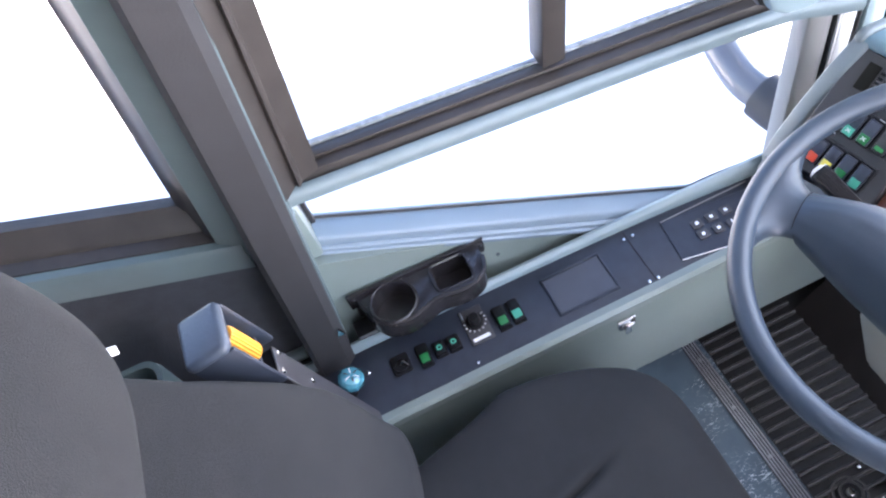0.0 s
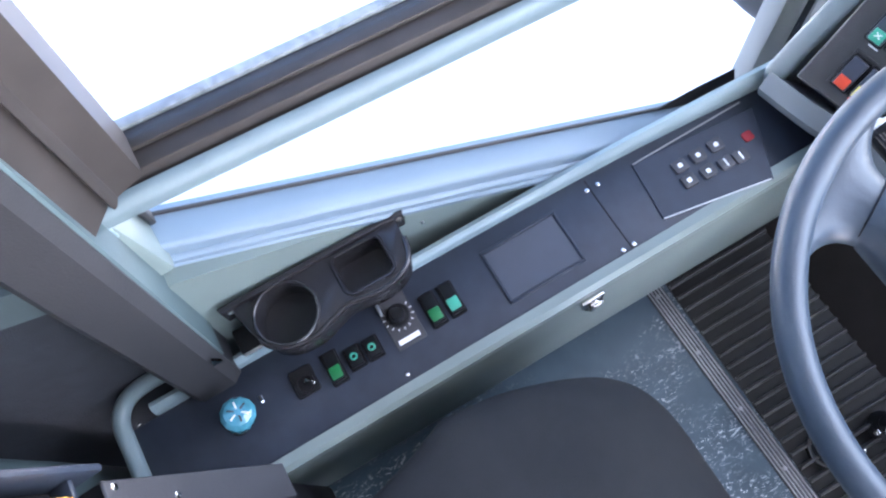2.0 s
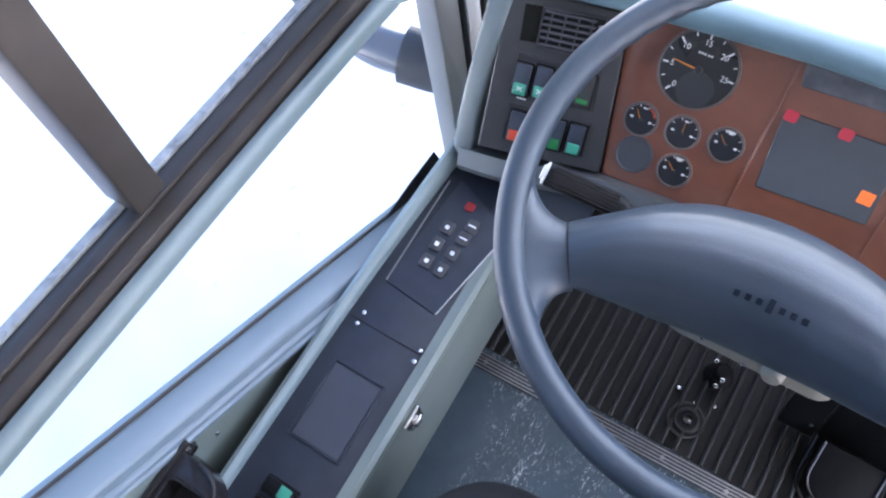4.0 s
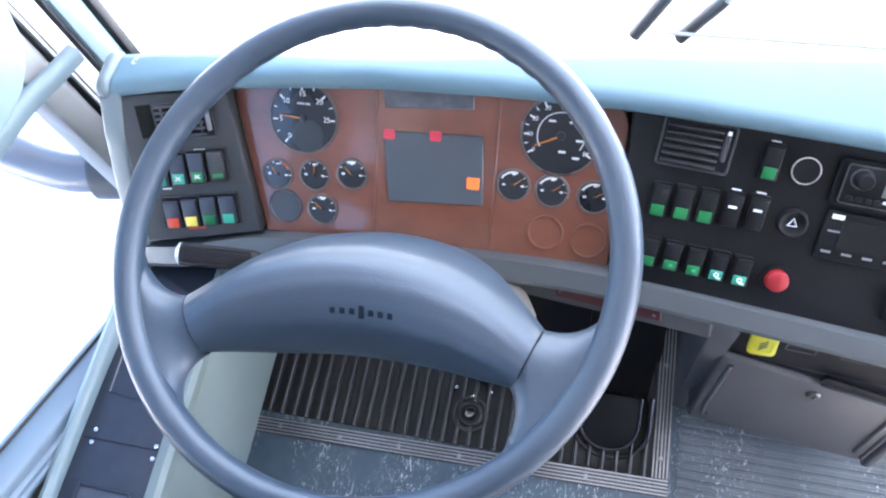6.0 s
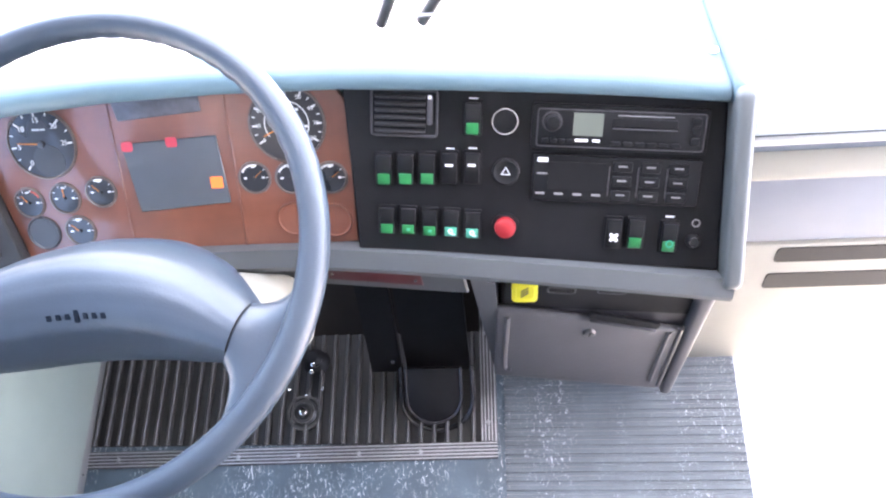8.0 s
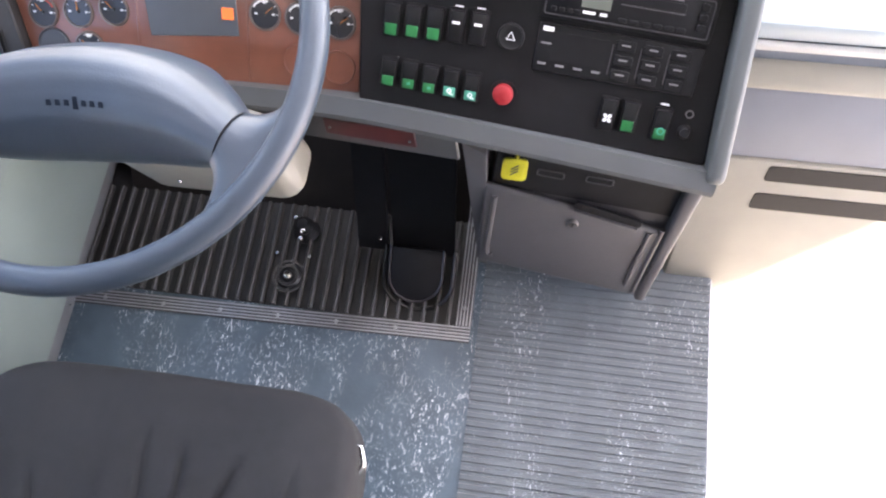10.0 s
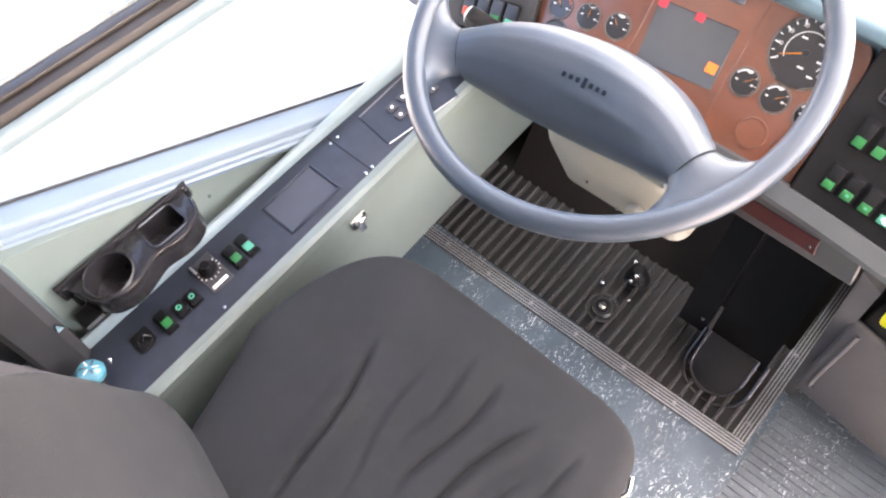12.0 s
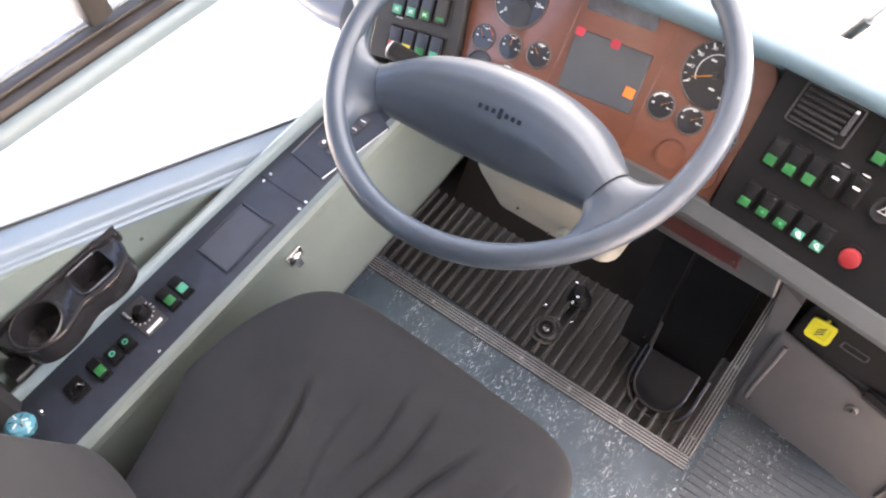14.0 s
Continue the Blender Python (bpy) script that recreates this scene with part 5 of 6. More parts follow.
for i in range(3):
    for j in range(3):
        kx, ky = hx0 + 0.100 + 0.031 * i, hy0 + 0.010 + 0.0165 * j
        key = part("key", box((kx - 0.011, ky - 0.006, 0.005), (kx + 0.011, ky + 0.006, 0.0075), 0.001, 1, RP), BLACK, heater)
        bar(key, RP, kx, ky + 0.001, 0.010, 0.0018, 0.0076, GREY_MARK)

# knee panel, locker and column under the dashboard
KP = axes((0.461, 0.153, 0.402), (0.134, -0.025, 0.030), (0.0, 0.36, 0.93))
knee = part("knee_panel", slab([(-0.27, -0.024), (0.058, -0.021), (0.058, 0.034), (-0.27, 0.034)], -0.006, 0.0, 0.002, 1, KP), mat("grey_knee_panel", (0.085, 0.088, 0.088), 0.5, vary=0.08, scale=20), dash, "grey knee panel")
insert = part("dark_insert", box((-0.137, -0.010, -0.002), (0.0, 0.015, 0.0015), 0.001, 1, KP), MAROON, dash, "dark red insert strip")
screw(insert, (0, 0, 0), 0.0024, KP @ Matrix.Translation((-0.128, 0.002, 0.0015)))
screw(insert, (0, 0, 0), 0.0024, KP @ Matrix.Translation((-0.008, 0.0, 0.0015)))
# the support's grey is darkened for the shade under the dashboard
part("support", loft([[(0.522, 0.150, 0.415), (0.553, 0.145, 0.400), (0.553, 0.40, 0.40), (0.522, 0.40, 0.415)], [(0.538, 0.135, 0.0), (0.553, 0.130, 0.0), (0.553, 0.40, 0.0), (0.538, 0.40, 0.0)]]), mat("upright_grey_with_painted_shade", (0.085, 0.085, 0.088), 0.5, vary=0.1, scale=20), dash, "grey upright support")
locker = thing("locker", "dark grey locker with a flap door under the dashboard", "locker")
LK = axes((0.674, 0.118, 0.235), (1, -0.045, -0.10), (0.0, 0.25, 0.97))
part("case", box((-0.120, -0.125, -0.26), (0.146, 0.175, -0.012), 0.006, 2, LK), DARK_GREY, locker)
part("top_recess", box((-0.124, 0.060, -0.02), (0.140, 0.165, -0.010), 0.003, 1, LK), BLACK, locker)
DOOR_GREY = mat("dark_grey_locker_plastic", (0.066, 0.064, 0.067), 0.45, vary=0.12, scale=25, bump=0.15)
door = part("door", slab([(-0.132, 0.070), (0.130, 0.034), (0.137, -0.142), (-0.121, -0.122)], -0.012, 0.0, 0.006, 3, LK), DOOR_GREY, locker, "dark grey flap door")
part("door_ridge", sweep(smooth_path([(-0.114, 0.050, 0.0), (-0.112, 0.0, 0.0), (-0.108, -0.088, 0.0), (-0.098, -0.096, 0.0)], 4), circle(0.0040, 8), m=LK), DOOR_GREY, door)
part("door_ridge", sweep(smooth_path([(0.112, 0.030, 0.0), (0.114, -0.04, 0.0), (0.118, -0.112, 0.0)], 4), circle(0.0040, 8), m=LK), DOOR_GREY, door)
part("edge_roll", sweep([(0.127, 0.040, -0.002), (0.134, -0.130, -0.002)], circle(0.0045, 8), m=LK), DOOR_GREY, door)
HM = LK @ Matrix.Translation((0.046, 0.053, 0)) @ pose(0, 0, 0, 0, 0, -11)
part("handle_recess", slab(rounded(0.100, 0.014, 0.004, 3), -0.004, 0.0012, m=HM), BLACK, door, "dark handle recess")
part("handle_lip", box((-0.048, -0.009, 0.0), (0.048, -0.006, 0.006), 0.0015, 2, HM), DARK_GREY, door)
lock = part("lock", lathe([(0, 0.0045), (0.007, 0.0045), (0.0085, 0.003), (0.009, 0)], 20, LK @ Matrix.Translation((0.003, 0.020, 0))), mat("worn_lock_metal", (0.14, 0.135, 0.13), 0.4, metal=0.8, vary=0.3, scale=150), door, "worn metal lock")
part("key_slot", box((0.002, 0.016, 0.0043), (0.004, 0.025, 0.0052), m=LK), BLACK, lock)
for bx, by in ((-0.047, 0.106), (0.019, 0.110)):
    rim = [(bx + x, by + y, -0.0095) for x, y in rounded(0.036, 0.012, 0.003, 3)]
    part("badge", sweep(rim, circle(0.0012, 6), closed=True, m=LK), DARK_GREY, locker, "faint raised badge outline")
part("side_cheek", slab([(0.126, 0.150), (0.150, 0.165), (0.158, -0.150), (0.141, -0.150)], -0.20, 0.004, 0.006, 3, LK), mat("grey_cheek_plastic", (0.066, 0.064, 0.067), 0.45, vary=0.1, scale=20), locker, "grey side cheek")
ytag = thing("yellow_tag", "square yellow plastic tag hanging over the locker", "tag")
YT = axes((0.590, 0.150, 0.354), (1, 0, -0.06), (0.0, 0.62, 0.78))
part("plate", slab(rounded(0.034, 0.031, 0.006, 4), -0.004, 0.002, 0.0015, 2, YT), YELLOW, ytag)
part("inner_frame", sweep([(x, y, 0.002) for x, y in rounded(0.023, 0.018, 0.003, 3)], circle(0.0009, 6), closed=True, m=YT), YELLOW, ytag)
for k in range(3):
    part("marking", box((-0.006, -0.0008, 0.002), (0.006, 0.0008, 0.0027), m=YT @ Matrix.Translation((0, -0.004 + 0.004 * k, 0)) @ pose(0, 0, 0, 0, 0, 35)), DARK_GREY, ytag, smooth=0)
part("hook", sweep(smooth_path([(0, 0.014, 0), (0.002, 0.019, -0.006), (0.001, 0.023, -0.016)], 4), circle(0.003, 8), m=YT), YELLOW, ytag)

# ---- steering wheel and column ----
WM = axes((0.161, 0.092, 0.667), (1, 0, 0.013), (0, 0.983, 0.18))
wheel = thing("steering_wheel", "slate-blue rubber steering wheel with a wide padded boss", "steering wheel")
RIM = 0.2365


def wheel_rim():
    """Rim with a slightly flattened section and shallow finger waves on its underside."""
    bm = bmesh.new()
    n, k = 192, 16
    rings = []
    for i in range(n):
        a = 2 * math.pi * i / n
        wave = 0.0009 * math.sin(a * 60) * (1 if math.sin(a) > 0.35 else 0)
        row = []
        for j in range(k):
            b = 2 * math.pi * j / k
            inner = max(0.0, -math.cos(b)) ** 4
            r = 0.0143 + wave * inner
            row.append(bm.verts.new(((RIM + r * math.cos(b)) * math.cos(a), (RIM + r * math.cos(b)) * math.sin(a), r * 1.08 * math.sin(b))))
        rings.append(row)
    for a, b in zip(rings, rings[1:] + rings[:1]):
        for j in range(k):
            q = (j + 1) % k
            bm.faces.new((a[j], a[q], b[q], b[j]))
    return apply(bm, WM)


part("rim", wheel_rim(), WHEEL, wheel, smooth=0)
wheel.children[-1].data.polygons.foreach_set("use_smooth", [True] * len(wheel.children[-1].data.polygons))
PAD_LOW = [(-0.145, -0.120, -0.019), (-0.120, -0.114, -0.037), (-0.080, -0.108, -0.055), (-0.040, -0.102, -0.065), (0.0, -0.099, -0.067), (0.040, -0.099, -0.059), (0.080, -0.101, -0.044), (0.120, -0.105, -0.026), (0.153, -0.108, -0.008)]
PAD_TOP = [(-0.174, -0.067, -0.021), (-0.122, -0.018, -0.045), (-0.080, 0.013, -0.072), (-0.040, 0.029, -0.090), (0.0, 0.035, -0.096), (0.040, 0.033, -0.096), (0.080, 0.023, -0.088), (0.122, -0.001, -0.066), (0.173, -0.052, -0.018)]


def pad_point(lo, hi, f):
    """A place on the pad between its lower and upper edge; the pad swells most at its middle."""
    x = (lo.x + hi.x) / 2
    swell = 0.018 + 0.064 * max(0.0, 1 - (abs(x) / 0.162) ** 2.2)
    rise = float(np.interp(f, (0, 0.06, 0.18, 0.30, 0.45, 0.60, 0.75, 0.88, 0.95, 1), (0, 0.30, 0.68, 0.86, 0.99, 1.0, 0.87, 0.56, 0.31, 0)))
    return lo.lerp(hi, f) + Vector((0, 0, swell * rise))


PAD_EDGES = list(zip(smooth_path(PAD_LOW, 4), smooth_path(PAD_TOP, 4)))


def boss():
    """Padded boss: a swollen cushion between two curved edges, closed behind."""
    bm = bmesh.new()
    steps = 26
    rows = [[bm.verts.new(pad_point(lo, hi, s / steps)) for s in range(steps + 1)] for lo, hi in PAD_EDGES]
    under = [[bm.verts.new((v.co.x * 0.99, v.co.y * 0.96, v.co.z - 0.032)) for v in (r[0], r[-1])] for r in rows]
    for i in range(len(rows) - 1):
        a, b = rows[i], rows[i + 1]
        for s in range(steps):
            bm.faces.new((a[s], b[s], b[s + 1], a[s + 1]))
        bm.faces.new((a[0], under[i][0], under[i + 1][0], b[0]))
        bm.faces.new((a[-1], b[-1], under[i + 1][1], under[i][1]))
        bm.faces.new((under[i][0], under[i][1], under[i + 1][1], under[i + 1][0]))
    bm.faces.new([*rows[0], under[0][1], under[0][0]])
    bm.faces.new([*rows[-1], under[-1][1], under[-1][0]])
    return apply(bm, WM)


pad = part("boss", boss(), WHEEL, wheel, "padded slate-blue boss", 50)


def end_profile(side):
    """The line across the boss where a spoke meets it, from its lower to its upper corner."""
    return [pad_point(*PAD_EDGES[side], s / 22) for s in range(23)]


def polar(deg, r):
    return Vector((r * math.cos(math.radians(deg)), r * math.sin(math.radians(deg)), 0))


def spoke(side, low, high):
    """An arm that carries on the boss's section and flares into the rim with hollow corners."""
    inner = [Vector((p.x * 0.985, p.y, p.z - 0.002)) for p in end_profile(side)]
    (lc, lr, le), (hc, hr, he) = low, high
    bm = bmesh.new()
    rows = []
    n = 14
    for i in range(n + 1):
        f = i / n
        g = f * f * (3 - 2 * f)
        lo = inner[0] * (1 - f) ** 2 + polar(lc, lr) * 2 * f * (1 - f) + polar(le, 0.230) * f * f
        hi = inner[-1] * (1 - f) ** 2 + polar(hc, hr) * 2 * f * (1 - f) + polar(he, 0.230) * f * f
        row = []
        for s, p in enumerate(inner):
            q = s / (len(inner) - 1)
            spot = lo.lerp(hi, q)
            bulge = 0.230 / max(0.1, polar(le, 0.230).lerp(polar(he, 0.230), q).length)
            spot = spot * (1 + (bulge - 1) * f ** 3)
            rim_z = 0.004 - 0.008 * abs(2 * q - 1) ** 6
            row.append(bm.verts.new((spot.x, spot.y, p.z * (1 - g) + rim_z * g)))
        rows.append(row)
    under = [[bm.verts.new((r[k].co.x, r[k].co.y, r[k].co.z - 0.010)) for k in (0, -1)] for r in rows]
    for i in range(n):
        a, b = rows[i], rows[i + 1]
        for s in range(len(inner) - 1):
            bm.faces.new((a[s], b[s], b[s + 1], a[s + 1]))
        bm.faces.new((a[0], under[i][0], under[i + 1][0], b[0]))
        bm.faces.new((a[-1], b[-1], under[i + 1][1], under[i][1]))
        bm.faces.new((under[i][0], under[i][1], under[i + 1][1], under[i + 1][0]))
    bmesh.ops.recalc_face_normals(bm, faces=bm.faces[:])
    return apply(bm, WM)


part("spoke", spoke(0, (219, 0.218, 231), (200, 0.222, 187)), WHEEL, wheel, smooth=60)
part("spoke", spoke(-1, (-38, 0.214, -51), (-15.5, 0.222, -6)), WHEEL, wheel, smooth=60)
for side in (0, -1):
    out = -0.0006 if side == 0 else 0.0006
    part("seam", sweep([(p.x + out, p.y, p.z - 0.0008) for p in end_profile(side)[1:22:2]], circle(0.0009, 6), up=(1, 0, 0), m=WM), BLACK, pad)
EMBLEM = mat("moulded_emblem", (0.011, 0.016, 0.024), 0.9, vary=0.1, spec=0.05)


def on_pad(i, f):
    """A place on the boss, i edge points along and f of the way up, standing on its surface."""
    k = min(int(i), len(PAD_EDGES) - 2)
    edges = [a.lerp(b, i - k) for a, b in zip(PAD_EDGES[k], PAD_EDGES[k + 1])]
    at, above = pad_point(*edges, f), pad_point(*edges, f + 0.05)
    return WM @ axes(at, (1, 0.02, 0.02), above - at)


for k in range(7):
    tall = 0.0062 if k == 3 else 0.0029
    part("emblem_bar", box((-0.0024, -tall, -0.002), (0.0024, tall, 0.0009), 0.0003, 1, on_pad(13.9 + 0.93 * k, 0.28)), EMBLEM, pad, smooth=0)
# cream plastic with the shade under the wheel put into its colour
SHROUD = mat("cream_plastic_darkened_for_shade", (0.238, 0.228, 0.191), 0.5, vary=0.08, scale=16, bump=0.1)
column = thing("steering_column", "cream plastic steering column shroud under the wheel", "steering column")


def shroud():
    secs = []
    for z, x0, x1, y0, y1 in ((0.335, 0.125, 0.300, 0.088, 0.160), (0.350, 0.095, 0.312, 0.076, 0.166), (0.40, 0.060, 0.304, 0.082, 0.168), (0.46, 0.055, 0.274, 0.080, 0.148), (0.52, 0.06, 0.238, 0.060, 0.115), (0.60, 0.07, 0.22, 0.030, 0.080)):
        secs.append([(x, y, z) for x, y in rounded(x1 - x0, y1 - y0, 0.028, 4, (x0 + x1) / 2, (y0 + y1) / 2)])
    return loft(secs)


part("shroud", shroud(), SHROUD, column, "cream lower shroud", 50)
part("moulded_boss", lathe([(0, 0.012), (0.010, 0.011), (0.013, 0.006), (0.014, 0)], 18, axes((0.235, 0.0765, 0.375), (1, 0, 0), (0, 0.2, 0.98))), SHROUD, column)
for x, z in ((0.15, 0.375), (0.205, 0.352)):
    screw(column, (0, 0, 0), 0.003, axes((x, 0.0755, z), (1, 0, 0), (0, 0.1, 0.99)))
part("tilt_lever", lathe([(0, 0), (0.015, 0), (0.018, 0.015), (0.014, 0.04), (0, 0.042)], 18, Matrix.Translation((0.282, 0.124, 0.316))), SHROUD, column)
# the wing's cream is toned down to grey to put shade on it
part("wing", loft([[(0.272 + dx, y, z), (0.300 + dx, y, z + 0.003), (0.303 + dx, y + 0.01, z - 0.05), (0.265 + dx, y + 0.01, z - 0.05)] for dx, y, z in ((-0.020, 0.095, 0.566), (-0.018, 0.065, 0.572), (-0.018, 0.035, 0.568))]), mat("wing_cream_darkened_for_shade", (0.12, 0.128, 0.12), 0.55, vary=0.08), column, "pale grey side wing")
part("tube", sweep([(0.19, 0.12, 0.42), (0.19, 0.30, 0.34), (0.19, 0.455, 0.26)], circle(0.018, 16), up=(1, 0, 0)), BLACK, column)
stalk = thing("control_stalk", "black ribbed control stalk with a pale end", "stalk")
S_FROM, S_RUN = Vector((-0.066, 0.088, 0.580)), Vector((0.075, 0.009, -0.019)).normalized()
S_UP = S_RUN.cross(Vector((0, 1, 0.35))).normalized()
SM = axes(S_FROM, S_UP.cross(S_RUN), S_UP)
if (SM.to_3x3() @ Vector((0, 0, 1))).dot(S_RUN) < 0:
    SM = axes(S_FROM, S_RUN.cross(S_UP), S_UP)
part("grip", loft([[SM @ Vector((r * x, r * y, z)) for x, y in rounded(2, 2, 0.75, 5)] for z, r in ((0.0, 0.0112), (0.002, 0.0126), (0.078, 0.0120), (0.086, 0.0095))]), BLACK, stalk)
for k in range(6):
    part("rib", sweep([SM @ Vector((-0.0085 + 0.0034 * k, 0.0124 - (0.0012 if k in (0, 5) else 0), z)) for z in (0.006, 0.076)], circle(0.0012, 6), up=S_UP), GLOSS_BLACK, stalk)
part("end_button", loft([[SM @ Vector((r * x, r * y, z)) for x, y in rounded(2, 2, 0.9, 6)] for z, r in ((0.0005, 0.0122), (-0.0015, 0.0118), (-0.0020, 0.0082), (-0.0038, 0.0078), (-0.0046, 0.0066))]), PALE, stalk, "pale end button")
part("stem", sweep([SM @ Vector((0, 0, 0.084)), (0.05, 0.098, 0.548), (0.10, 0.105, 0.54)], circle(0.008, 10), up=(0, 1, 0)), BLACK, stalk)

# ---- pedals and floor fittings ----
pedal = thing("brake_pedal", "black rubber pedal with a bright rim", "pedal")
PM = axes((0.436, 0.085, 0.040), (1, 0, 0), (0.0, 0.90, 0.43))
pts = [(-0.046, 0.045), (-0.046, -0.005)] + [(-0.046 * math.cos(radians(a)), -0.005 - 0.042 * math.sin(radians(a))) for a in range(15, 180, 15)] + [(0.046, -0.005), (0.046, 0.045)]
part("pad", slab(pts, -0.010, 0.004, 0.003, 2, PM), BLACK, pedal)
part("rim", sweep([(x, y, 0.004) for x, y in pts], circle(0.0028, 8), m=PM), GLOSS_BLACK, pedal, "shiny worn rim")
part("outer_rim", sweep([(x * 1.30 + 0.004, y * 1.18 - 0.008, -0.010) for x, y in pts], circle(0.004, 8), m=PM), GLOSS_BLACK, pedal)
part("guard", loft([[(0.385, 0.135, 0.004), (0.495, 0.135, 0.004), (0.495, 0.145, 0.004), (0.385, 0.145, 0.004)], [(0.385, 0.30, 0.36), (0.495, 0.30, 0.36), (0.495, 0.31, 0.36), (0.385, 0.31, 0.36)]]), BLACK, pedal)
pedal2 = thing("clutch_pedal", "tall black pedal plate on a sloping board", "pedal")
part("plate", loft([[(0.325, 0.13, 0.02), (0.378, 0.13, 0.02), (0.378, 0.14, 0.014), (0.325, 0.14, 0.014)], [(0.325, 0.28, 0.30), (0.378, 0.28, 0.30), (0.378, 0.29, 0.295), (0.325, 0.29, 0.295)]]), BLACK, pedal2)
part("bolt", disc(0.004, 0, 0.006, 0.002, 10, axes((0.366, 0.142, 0.050), (1, 0, 0), (0, 0.47, 0.88))), CHROME, pedal2)
drain = thing("floor_button", "round rubber foot button with a bright centre", "foot button")
DM = Matrix.Translation((0.207, 0.063, 0.003))
part("boot", lathe([(0.031, 0), (0.030, 0.006), (0.027, 0.010), (0.023, 0.008), (0.020, 0.013), (0.015, 0.015), (0.013, 0.012), (0, 0.012)], 30, DM), MAT_BLACK, drain)
part("bright_rim", ring(0.0262, 0.0300, 0.006, 0.0108, 30, DM), SHEEN_GREY, drain, "outer ring in grey lightened for its gloss")
part("inner_ring", ring(0.0165, 0.0195, 0.012, 0.0155, 30, DM), SHEEN_GREY, drain, "inner ring in grey lightened for its gloss")
part("cap", lathe([(0, 0.022), (0.006, 0.021), (0.009, 0.017), (0.0095, 0.012)], 18, DM), CHROME, drain, "bright metal cap")
boot = thing("valve_boot", "glossy black rubber boot in the pedal well", "boot")
part("bellows", lathe([(0.023, 0), (0.024, 0.006), (0.018, 0.012), (0.021, 0.020), (0.015, 0.027), (0.017, 0.035), (0.010, 0.044), (0, 0.046)], 24, Matrix.Translation((0.222, 0.152, 0.003))), BLACK, boot)
# small chrome discs stand in for glints on the glossy boot
for x, y, z in ((0.207, 0.164, 0.040), (0.226, 0.138, 0.046), (0.222, 0.128, 0.036)):
    part("stud", disc(0.0042, 0.0, 0.008, 0.002, 8, Matrix.Translation((x, y, z - 0.004))), CHROME, boot, "bright metal disc standing for a glint")
for x, y, z in ((0.236, 0.104, 0.012), (0.176, 0.105, 0.010), (0.207, 0.092, 0.010), (0.209, 0.036, 0.010)):
    bolt = thing("floor_bolt", "small bright bolt head in the pedal well", "bolt", "bolts in the pedal well")
    part("head", disc(0.0040, 0.0, z, 0.002, 8, Matrix.Translation((x, y, 0.001))), CHROME, bolt)
pscrew = thing("panel_screw", "small bright screw at the console plinth foot", "screw")
screw(pscrew, (0, 0, 0), 0.0034, Matrix.Translation((-0.165, -0.040, 0.034)), "head")

# ---- driver's seat ----
seat = thing("driver_seat", "worn charcoal cloth driver's seat with a creased cushion", "seat")


def cushion(half, power, crease=None, taper=None, n=56):
    """A soft block: a cube pushed towards a superellipsoid, with sag, puckers and creases."""
    bm = bmesh.new()
    bmesh.ops.create_cube(bm, size=2)
    bmesh.ops.subdivide_edges(bm, edges=bm.edges[:], cuts=n, use_grid_fill=True)
    for v in bm.verts:
        c = v.co.copy()
        p = power
        r = (abs(c.x) ** p + abs(c.y) ** p + abs(c.z) ** p) ** (1 / p)
        q = c / r
        x, y, z = q.x * half[0], q.y * half[1], q.z * half[2]
        if taper:
            x, y, z = taper(x, y, z)
        k = noise.noise(Vector((x * 9, y * 9, z * 9))) * 0.004 + noise.noise(Vector((x * 30, y * 22, z * 30 + 5))) * 0.0012
        if crease and q.z > 0.2:
            k += crease(x, y)
        v.co = Vector((x, y, z)) + q.normalized() * k
    return bm


def folds(x, y):
    """Slack cloth: a few long creases that run back from the front edge."""
    h = 0.0
    for x0, y0, x1, y1, d in ((0.128, 0.150, 0.095, -0.04, 0.015), (0.066, 0.160, 0.058, 0.00, 0.011), (0.025, 0.172, 0.020, 0.05, 0.0065), (-0.100, 0.105, -0.055, -0.10, 0.014), (0.202, 0.151, 0.165, 0.0, 0.008), (0.172, 0.09, 0.135, -0.03, 0.009), (-0.03, 0.13, -0.005, -0.04, 0.0035)):
        dx, dy = x1 - x0, y1 - y0
        ll = math.hypot(dx, dy)
        s = ((x - x0) * dx + (y - y0) * dy) / ll / ll
        off = ((x - x0) * -dy + (y - y0) * dx) / ll + 0.006 * math.sin(s * 5 + x0 * 40)
        fade = max(0.0, min(1, s * 4)) * max(0.0, min(1, (1.25 - s) * 3))
        h += fade * 0.66 * d * (0.60 * math.exp(-((off - 0.013) / 0.012) ** 2) + 0.3 * math.exp(-((off + 0.014) / 0.012) ** 2) - math.exp(-(off / (0.0030 if off < 0 else 0.0048)) ** 2))
    return h


def seat_plan(x, y, z):
    f = (y + 0.22) / 0.44
    if x < 0:
        x *= 1 - 0.22 * max(0, (f - 0.42) / 0.58) ** 2.2 - 0.42 * max(0, 0.5 - f) ** 0.9
    else:
        x *= 0.955 - 0.07 * max(0, 0.85 - f)
    return x * (1.0 + 0.03 * f), y, z + 0.012 * f - 0.03 * max(0, f - 0.75) ** 1.5 * 4


part("cushion", apply(cushion((0.262, 0.235, 0.085), 6.6, folds, seat_plan, 150), pose(0.196, -0.412, 0.332, -2, 0, 0)), FABRIC, seat, "creased charcoal cloth cushion", 0)


def recline(x, y, z):
    """The backrest bends away from the cushion as it rises."""
    w = z + 0.70
    return x * (1 - 0.04 * max(0, z)), y - 0.25 * max(0, w - 0.5) - 0.9 * max(0, w - 0.66) ** 1.4 + 0.050 * (x / 0.24) ** 2 - 0.032, z


